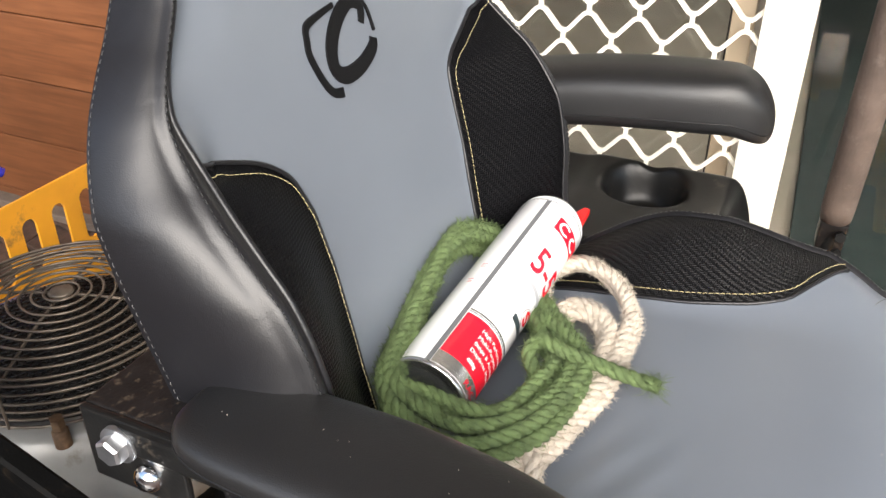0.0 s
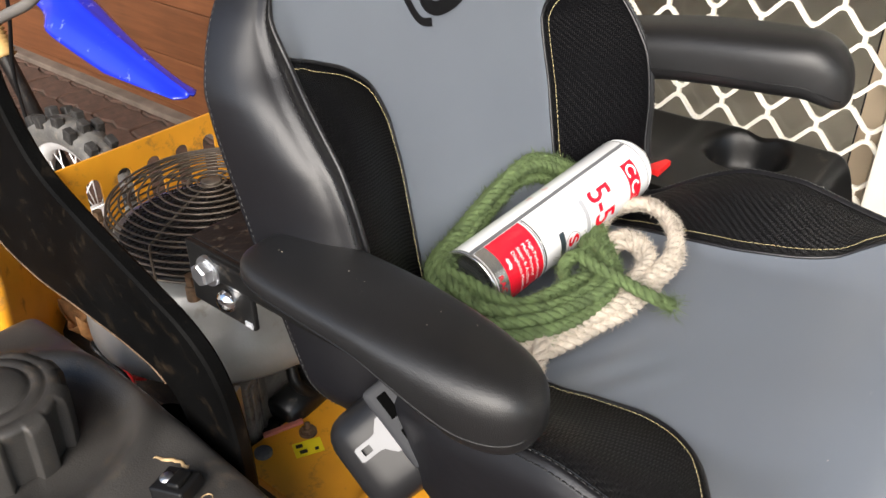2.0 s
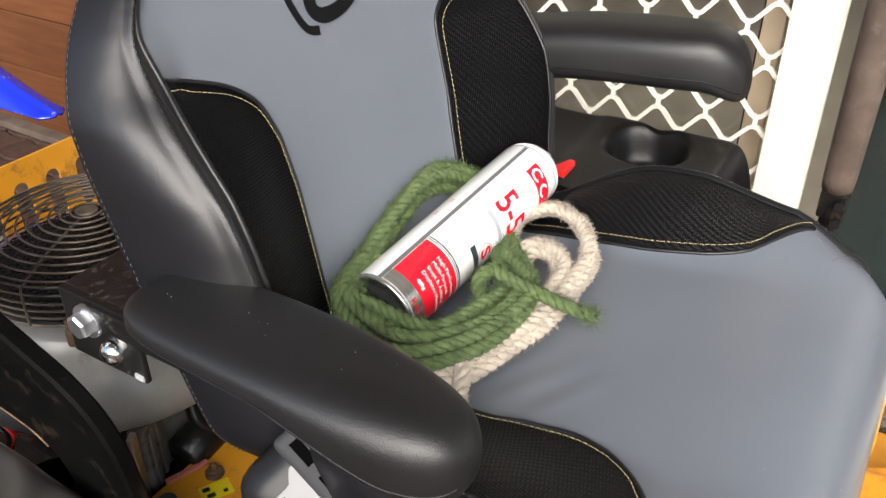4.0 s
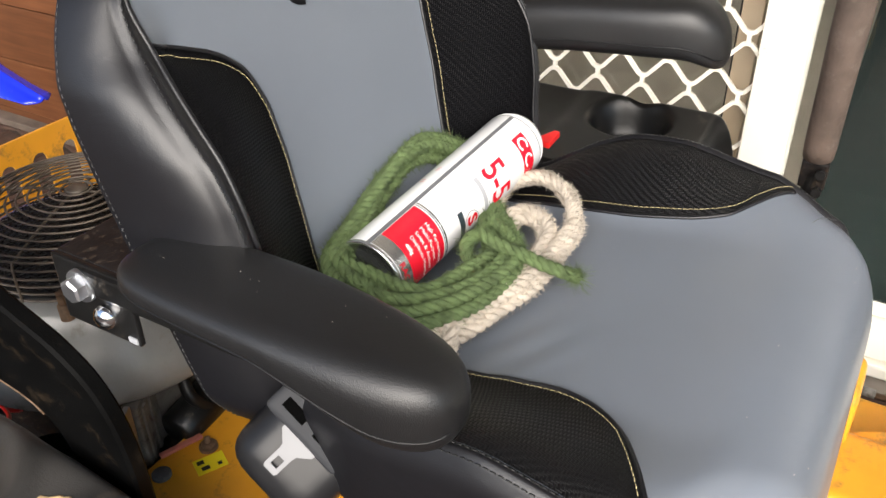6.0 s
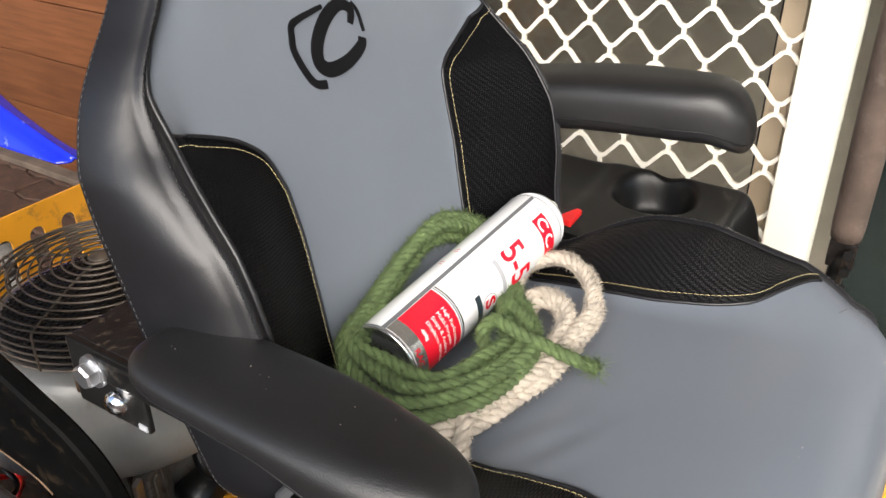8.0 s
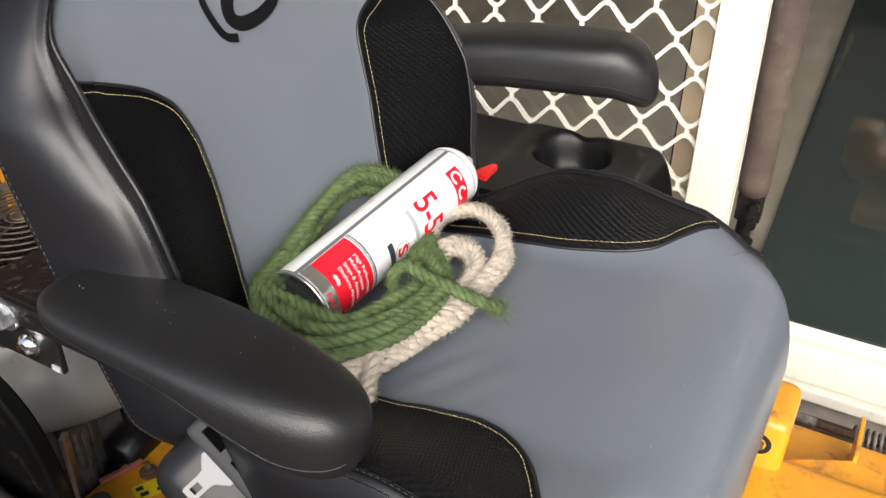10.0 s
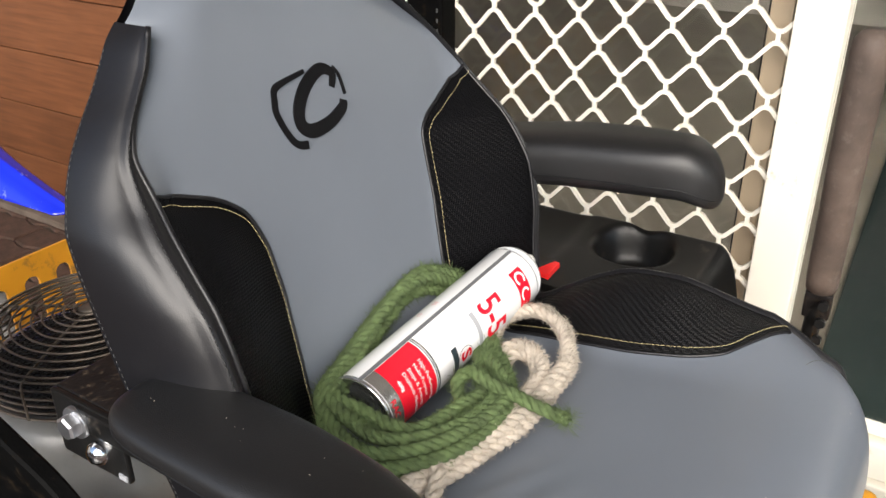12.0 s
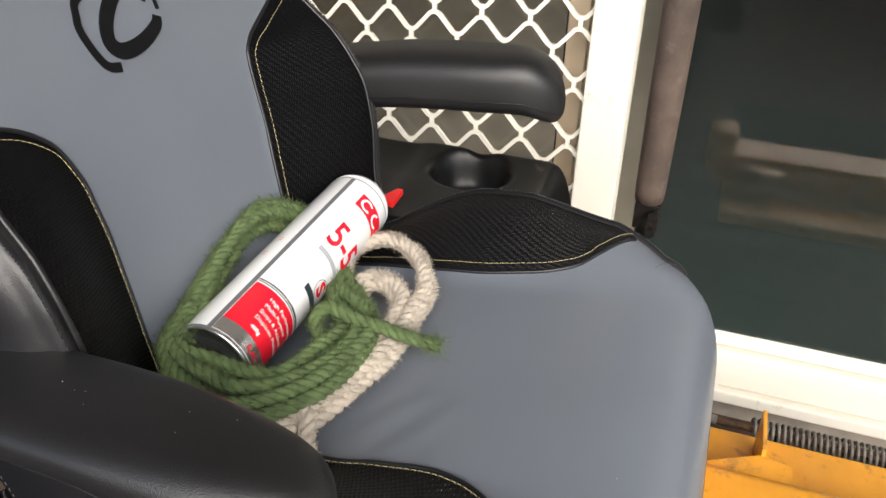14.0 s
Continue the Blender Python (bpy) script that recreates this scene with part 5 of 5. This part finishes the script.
part("shoulder_line", can_band(CL - 0.0185, CL - 0.0172, n=72, lift=0.0004), GREY_CAN, body)
part("stripe", can_band(0.004, CL - 0.019, t0=-3.6 * D, t1=3.6 * D, n=6, lift=0.0004), GREY_CAN, body, "grey stripe")
part("silver_band", can_band(0.005, 0.0215, t0=4 * D, t1=176 * D, n=60, lift=0.0003), SILVER_CAN, body, "silver printed band")
part("red_band", can_band(0.0215, 0.079, t0=4.5 * D, t1=172 * D, n=60, lift=0.0003), RED_CAN, body, "red printed panel")
part("line", can_band(0.0805, 0.0822, t0=4.5 * D, t1=172 * D, n=60, lift=0.0004), GREY_CAN, body)
part("line", can_band(0.083, 0.0855, t0=4.5 * D, t1=172 * D, n=60, lift=0.0004), SILVER_CAN, body)
part("grey_patch", can_band(0.1625, 0.1695, t0=36 * D, t1=118 * D, n=30, lift=0.0004), PALE_INK, body)
part("dark_patch", can_band(0.112, 0.121, t0=60 * D, t1=150 * D, n=30, lift=0.0004), DARK_CAN, body)
part("logo_patch", can_band(0.2535, 0.2765, t0=31 * D, t1=118 * D, n=30, lift=0.0004), RED_CAN, body, "red patch with white shapes")


def can_ring(h, theta, rad, wid, t0, t1, lift, n=24):
    """An open ring printed on the can."""
    bm = bmesh.new()
    rows = []
    for k in range(n + 1):
        a = t0 + (t1 - t0) * k / n
        rows.append([bm.verts.new(can_pt(h + q * math.sin(a), theta + q * math.cos(a) / CR, CR + lift)) for q in (rad - wid, rad)])
    for A, B in zip(rows, rows[1:]):
        bm.faces.new((A[0], A[1], B[1], B[0]))
    return bm


part("logo_ring", can_ring(0.265, 49 * D, 0.0088, 0.003, 40 * D, 320 * D, 0.0008), WHITE_CAN, body)
part("logo_ring", can_ring(0.265, 78 * D, 0.0085, 0.003, 100 * D, 330 * D, 0.0008), WHITE_CAN, body)
part("emblem_ring", can_ring(0.134, 92 * D, 0.0145, 0.0008, 0, 340 * D, 0.0006), GREY_CAN, body)


def can_text(text, size, h, theta, material, bold=0.0, squeeze=1.0):
    """Lettering bent round the can, its foot towards the base."""
    cu = bpy.data.curves.new("lettering", "FONT")
    cu.body, cu.size, cu.offset, cu.resolution_u = text, size, bold, 3
    ob = bpy.data.objects.new("lettering", cu)
    scene.collection.objects.link(ob)
    dg = bpy.context.evaluated_depsgraph_get()
    me = bpy.data.meshes.new_from_object(ob.evaluated_get(dg))
    bpy.data.objects.remove(ob)
    bpy.data.curves.remove(cu)
    bm = bmesh.new()
    bm.from_mesh(me)
    bpy.data.meshes.remove(me)
    bmesh.ops.subdivide_edges(bm, edges=[e for e in bm.edges if e.calc_length() > size * 0.2], cuts=2)
    for v in bm.verts:
        v.co = can_pt(h + v.co.y, theta + v.co.x * squeeze / CR, CR + 0.0009)
    return part("lettering", bm, material, body, smooth=False)


can_text("5-56", 0.055, 0.18, 33 * D, RED_CAN, 0.0009, 0.66)
can_text("S", 0.026, 0.1265, 78 * D, RED_CAN, 0.0008)
for k, line in enumerate(("High Performance", "Multi-Purpose", "Stops & Actions", "Displaces Moisture")):
    can_text(line, 0.0068, 0.066 - 0.0088 * k, 36 * D, WHITE_CAN)
can_text("400g", 0.0062, 0.0285, 40 * D, WHITE_CAN, 0.0002)
can_text("RAC", 0.0105, 0.0085, 55 * D, RED_CAN)
for h, th in ((0.125, -22), (0.152, -18)):
    for k in range(4):
        part("warning_mark", can_band(h + 0.0045 * (k % 2), h + 0.0045 * (k % 2) + 0.0009, t0=(th - 9 + 4.5 * (k // 2)) * D, t1=(th - 5 + 4.5 * (k // 2)) * D, n=4, lift=0.0004), RED_CAN, body)


def rope_mesh(points, n, radius, pitch, closed=False):
    """Three strands laid round each other along a path."""
    path = smooth_path(points, n, closed)
    bm = bmesh.new()
    fr = frames_along(path, closed)
    run = [0.0]
    for a, b in zip(path, path[1:]):
        run.append(run[-1] + (b - a).length)
    for s in range(3):
        pts = []
        for p, (t, u, w), d in zip(path, fr, run):
            a = 2 * math.pi * (s / 3 + d / pitch)
            r = radius * 0.47
            pts.append(p + (u * math.cos(a) + w * math.sin(a)) * r)
        tube(pts, radius * 0.56, 7, closed, bm)
    return bm, path


def fuzz(path, radius, count, seed, length):
    """Loose fibre ends standing off a rope."""
    rng = random.Random(seed)
    bm = bmesh.new()
    for _ in range(count):
        i = rng.randrange(1, len(path) - 1)
        p = path[i].lerp(path[i + 1], rng.random())
        t = (path[i + 1] - path[i - 1]).normalized()
        n = Vector((rng.gauss(0, 1), rng.gauss(0, 1), rng.gauss(0.2, 1)))
        n = (n - t * n.dot(t)).normalized()
        a = p + n * radius * 0.8
        L = length * rng.uniform(0.4, 1.4)
        bend = t * rng.uniform(-1.2, 1.2) + n * rng.uniform(0.25, 0.9) + Vector((0, 0, rng.uniform(-0.3, 0.3)))
        m = a + (n * 0.6 + bend * 0.5) * L * 0.5
        e = m + bend.normalized() * L * 0.6
        side = t.cross(n) * 0.00038
        v = [bm.verts.new(q) for q in (a - side, a + side, m + side * 0.8, m - side * 0.8, e)]
        bm.faces.new((v[0], v[1], v[2], v[3]))
        bm.faces.new((v[3], v[2], v[4]))
    return bm


def coil(loops, seed, jitter):
    rng = random.Random(seed)
    pts = []
    for base, dz, inset, mid in loops:
        for x, y, z in base:
            q = Vector((x, y, z)).lerp(Vector(mid), inset * (1.0 if y < 0.26 else 0.3))
            pts.append((q.x + rng.uniform(-1, 1) * jitter, q.y + rng.uniform(-1, 1) * jitter, z + dz + rng.uniform(-1, 1) * jitter * 0.5))
    return pts


LOOP = [(0.79, 0.293, 0.89), (0.73, 0.32, 0.922), (0.65, 0.318, 0.918), (0.56, 0.305, 0.9), (0.502, 0.288, 0.893), (0.474, 0.25, 0.884), (0.474, 0.205, 0.882), (0.496, 0.17, 0.882), (0.552, 0.149, 0.88), (0.62, 0.146, 0.878), (0.69, 0.195, 0.87), (0.76, 0.262, 0.874)]
MID = (0.62, 0.235, 0.88)
green_pts = coil([(LOOP, -0.012, -0.03, MID), (LOOP, -0.003, 0.06, MID), (LOOP, 0.004, 0.18, MID), (LOOP, -0.006, 0.27, MID), (LOOP, 0.01, 0.0, MID), (LOOP, 0.014, 0.12, MID), (LOOP, 0.012, 0.25, MID), (LOOP, 0.003, -0.07, MID)], 5, 0.0045)
green_pts += [(0.71, 0.225, 0.876), (0.673, 0.198, 0.888), (0.651, 0.17, 0.892), (0.626, 0.148, 0.89), (0.598, 0.15, 0.884), (0.585, 0.172, 0.886), (0.600, 0.192, 0.898), (0.618, 0.186, 0.905), (0.614, 0.163, 0.902), (0.619, 0.133, 0.894), (0.62, 0.106, 0.889), (0.62, 0.074, 0.887)]
bm, gpath = rope_mesh(green_pts, 1900, 0.0072, 0.03)
rope1 = tagged(part("green_rope", bm, ROPE_GREEN), "coiled green fibre rope, hairy, on the seat cushion", "rope")
part("fibre", fuzz(gpath, 0.0072, 15000, 3, 0.008), ROPE_GREEN, rope1)
part("frayed_end", fuzz([gpath[-1] + (gpath[-1] - gpath[-8]) * q * 0.2 for q in range(-6, 3)], 0.006, 160, 4, 0.014), ROPE_GREEN, rope1)

BEIGE = [(0.475, 0.165, 0.864), (0.515, 0.151, 0.866), (0.565, 0.136, 0.866), (0.62, 0.122, 0.868), (0.681, 0.118, 0.872), (0.733, 0.127, 0.876), (0.778, 0.155, 0.88), (0.8, 0.193, 0.882), (0.785, 0.222, 0.88), (0.749, 0.228, 0.876), (0.69, 0.2, 0.864), (0.6, 0.168, 0.858), (0.51, 0.172, 0.858)]
INNER = [(0.475, 0.175, 0.864), (0.53, 0.158, 0.866), (0.605, 0.143, 0.866), (0.65, 0.137, 0.87), (0.69, 0.145, 0.876), (0.712, 0.163, 0.878), (0.71, 0.183, 0.876), (0.69, 0.19, 0.868), (0.62, 0.168, 0.858), (0.51, 0.178, 0.858)]
MB = (0.66, 0.175, 0.87)
beige_pts = coil([(BEIGE, -0.004, -0.03, MB), (BEIGE, 0.006, 0.05, MB), (INNER, -0.003, 0.0, MB), (BEIGE, 0.002, 0.0, MB), (INNER, 0.006, -0.09, MB)], 8, 0.0035)
beige_pts += [(0.50, 0.155, 0.876), (0.476, 0.14, 0.87), (0.458, 0.132, 0.866)]
bm, bpath = rope_mesh(beige_pts, 950, 0.0079, 0.034)
rope2 = tagged(part("beige_rope", bm, ROPE_BEIGE), "coiled pale beige fibre rope under the green one", "rope")
part("fibre", fuzz(bpath, 0.0079, 15000, 6, 0.0055), ROPE_BEIGE, rope2)

rngl = random.Random(21)
bm = bmesh.new()
for _ in range(12):
    u, k = rngl.uniform(-0.2, 0.2), rngl.randrange(45, 120)
    p = cush_point(u, k)
    r = rngl.uniform(0.00018, 0.0004)
    box(bm, p - Vector((r, r * rngl.uniform(0.5, 2), 0)), p + Vector((r, r, 0.0006)))
for _ in range(9):
    x, y = rngl.uniform(0.315, 0.355), rngl.uniform(0.12, 0.32)
    z = lerp_table((0.352 - y) / 0.306, [(0, 1.003), (0.4, 1.003), (0.7, 1.0), (1, 0.99)])
    r = rngl.uniform(0.00012, 0.00025)
    box(bm, (x - r, y - r, z - 0.0004), (x + r, y + r, z + 0.0005))
tagged(part("lint", bm, ROPE_BEIGE, smooth=False), "pale specks of lint on the seat", "lint", kind="stuff")
hair = [cush_point(0.225 + 0.006 * math.sin(q / 9) + 0.0004 * q, 70) + Vector((0, -0.0006 * q, 0.005 + 0.0001 * q)) for q in range(40)]
tagged(part("hair", tube(hair, 0.0004, 4), WHITE_THREAD), "single pale hair on the ribbed seat panel", "hair")

# ---- dirt bike behind the mower ----
bike = thing("dirt_bike", (0.85, 1.7, 0.0), "blue dirt bike with a knobbly tyre, parked behind the mower", "motorbike")


def mud_f(i, j):
    t, a = i, (2 * j - 1)
    y = 1.285 + 0.62 * t
    z = 0.722 + 0.16 * t + 0.07 * t * t
    w = 0.03 + 0.05 * min(1.0, t * 1.6)
    if a < 0:
        w *= 1.05 - 0.5 / (1 + math.exp((0.66 - t) / 0.02))
    lip = 0.045 * abs(a) ** 3 * min(1, t * 3)
    return Vector((0.895 + a * w, y + 0.02 * a * a, z - lip + 0.006 * math.exp(-(a / 0.15) ** 2)))


mud = part("mudguard", grid(mud_f, 40, 25), BLUE, bike, "shiny blue plastic mudguard")
sm = mud.modifiers.new("thick", "SOLIDIFY")
sm.thickness = 0.004
WH = Matrix.Translation((0.82, 1.70, 0.30)) @ Matrix.Rotation(radians(90), 4, "Y")
tyre = part("tyre", lathe([(0.225, -0.03), (0.25, -0.042), (0.275, -0.038), (0.287, 0.0), (0.275, 0.038), (0.25, 0.042), (0.225, 0.03)], 72, WH), RUBBER, bike, "muddy knobbly tyre")
for k in range(26):
    a = 2 * math.pi * k / 26
    for w in ((-0.026, 0.026) if k % 2 else (-0.036, 0.0, 0.036)):
        tilt = Matrix.Rotation(a, 4, "Z") @ Matrix.Translation((0.287 - abs(w) * 0.3, 0, w))
        part("knob", boxed((-0.012, -0.0145, -0.0105), (0.02, 0.0145, 0.0105), 0.002, WH @ tilt, 1), KNOB_RUBBER, tyre, smooth=False)
part("rim", lathe([(0.228, -0.028), (0.205, -0.02), (0.2, 0.0), (0.205, 0.02), (0.228, 0.028), (0.222, 0.02), (0.215, 0.0), (0.222, -0.02), (0.228, -0.028)], 64, WH), ALU, bike, "bright aluminium rim")
part("hub", lathe([(0, -0.05), (0.04, -0.05), (0.04, 0.05), (0, 0.05)], 24, WH), ALU, bike)
bm = bmesh.new()
for k in range(28):
    a, b = 2 * math.pi * k / 28, 2 * math.pi * (k + 3) / 28
    tube([WH @ Vector((0.04 * math.cos(a), 0.04 * math.sin(a), 0.03 * (-1) ** k)), WH @ Vector((0.205 * math.cos(b), 0.205 * math.sin(b), 0))], 0.0018, 5, bm=bm)
tagged(part("spokes", bm, ALU, bike), kind="stuff")
for fx in (0.735, 0.86):
    leg = part("fork_leg", tube([(fx, 1.82, 0.28), (fx, 2.1, 0.75), (fx, 2.24, 0.98)], 0.02, 14), DUSTY_STEEL, bike, "black steel fork leg")
    prof = []
    for k in range(26):
        prof += [(0.024, 0.011 * k), (0.033, 0.011 * k + 0.0055)]
    d2 = Vector((0, 0.28, 0.47)).normalized()
    part("gaiter", lathe(prof, 20, Matrix.Translation((fx, 2.04, 0.65)) @ d2.to_track_quat("Z", "Y").to_matrix().to_4x4()), mat("tan_rubber", (0.42, 0.27, 0.1), 0.6, vary=0.2, bump=0.1), leg, "ribbed tan rubber gaiter")
part("cable", tube(smooth_path([(0.80, 1.86, 0.38), (0.80, 1.88, 0.55), (0.80, 1.87, 0.68), (0.80, 1.80, 0.85), (0.8, 1.78, 1.05)], 30), 0.005, 8), PLASTIC_CLEAN, bike, "black brake hose")
part("frame_tube", tube([(0.82, 2.05, 0.98), (0.82, 2.4, 0.7), (0.82, 2.6, 0.35)], 0.03, 12), PLASTIC_CLEAN, bike)
part("rear_wheel", lathe([(0.2, -0.04), (0.28, -0.05), (0.3, 0.0), (0.28, 0.05), (0.2, 0.04)], 48, Matrix.Translation((0.82, 2.75, 0.3)) @ Matrix.Rotation(radians(90), 4, "Y")), RUBBER, bike)

# ---- clay pavers: zigzag blocks round the wall's foot ----
paving = tagged(new("pavement"), "interlocking red-brown clay pavers on the porch", "pavement", kind="structure")


def paver_mesh():
    L, W, g, z = 0.2705, 0.134, 0.0075, 0.06
    top = [(0, 0), (L / 4, g * 1.8), (L / 2, -g * 1.2), (3 * L / 4, g * 1.8), (L, 0)]
    poly = top + [(L + g, W / 2)] + [(x, y + W) for x, y in reversed(top)] + [(g, W / 2)]
    bm = bmesh.new()
    lo = [bm.verts.new((x, y, -z)) for x, y in poly]
    cx, cy = L / 2, W / 2
    mid = [bm.verts.new((cx + (x - cx) * 0.985, cy + (y - cy) * 0.965, -0.005)) for x, y in poly]
    hi = [bm.verts.new((cx + (x - cx) * 0.95, cy + (y - cy) * 0.90, 0.0)) for x, y in poly]
    for A, B in ((lo, mid), (mid, hi)):
        for k in range(len(A)):
            bm.faces.new((A[k], A[(k + 1) % len(A)], B[(k + 1) % len(B)], B[k]))
    bm.faces.new(hi)
    return mesh_of(bm, False)


pm = paver_mesh()
pm.materials.append(BRICK)
rngp = random.Random(11)
rest = []
for r in range(-22, 46):
    for c in range(-10, 36):
        x0 = WALL - 0.06 - 0.142 * (r + 1)
        y0 = 0.277 * c + (0.1385 if r % 2 else 0)
        if x0 < -4.6 or y0 > 5.8 or y0 < -2.2:
            continue
        m = Matrix.Translation((x0 + 0.136, y0, rngp.uniform(-0.003, 0.002))) @ Matrix.Rotation(radians(90 + rngp.uniform(-0.8, 0.8)), 4, "Z")
        if 0.55 < x0 and 1.5 < y0 < 4.2:
            ob = new("paver", pm)
            ob.parent, ob.matrix_basis = paving, m
        else:
            rest.append(m)
verts, faces = [], []
base_v = [v.co.copy() for v in pm.vertices]
base_f = [list(p.vertices) for p in pm.polygons]
for m in rest:
    o = len(verts)
    verts += [tuple(m @ v) for v in base_v]
    faces += [[o + i for i in f] for f in base_f]
me = bpy.data.meshes.new("pavers")
me.from_pydata(verts, [], faces)
me.materials.append(BRICK)
far_pavers = new("paver_field", me)
far_pavers.parent = paving
tagged(far_pavers, kind="stuff")

# bring the whole plan to true size
for ob in [o for o in scene.objects if o.parent is None and o.type in {"MESH", "EMPTY"}]:
    ob.matrix_basis = Matrix.Scale(SIZE, 4) @ ob.matrix_basis
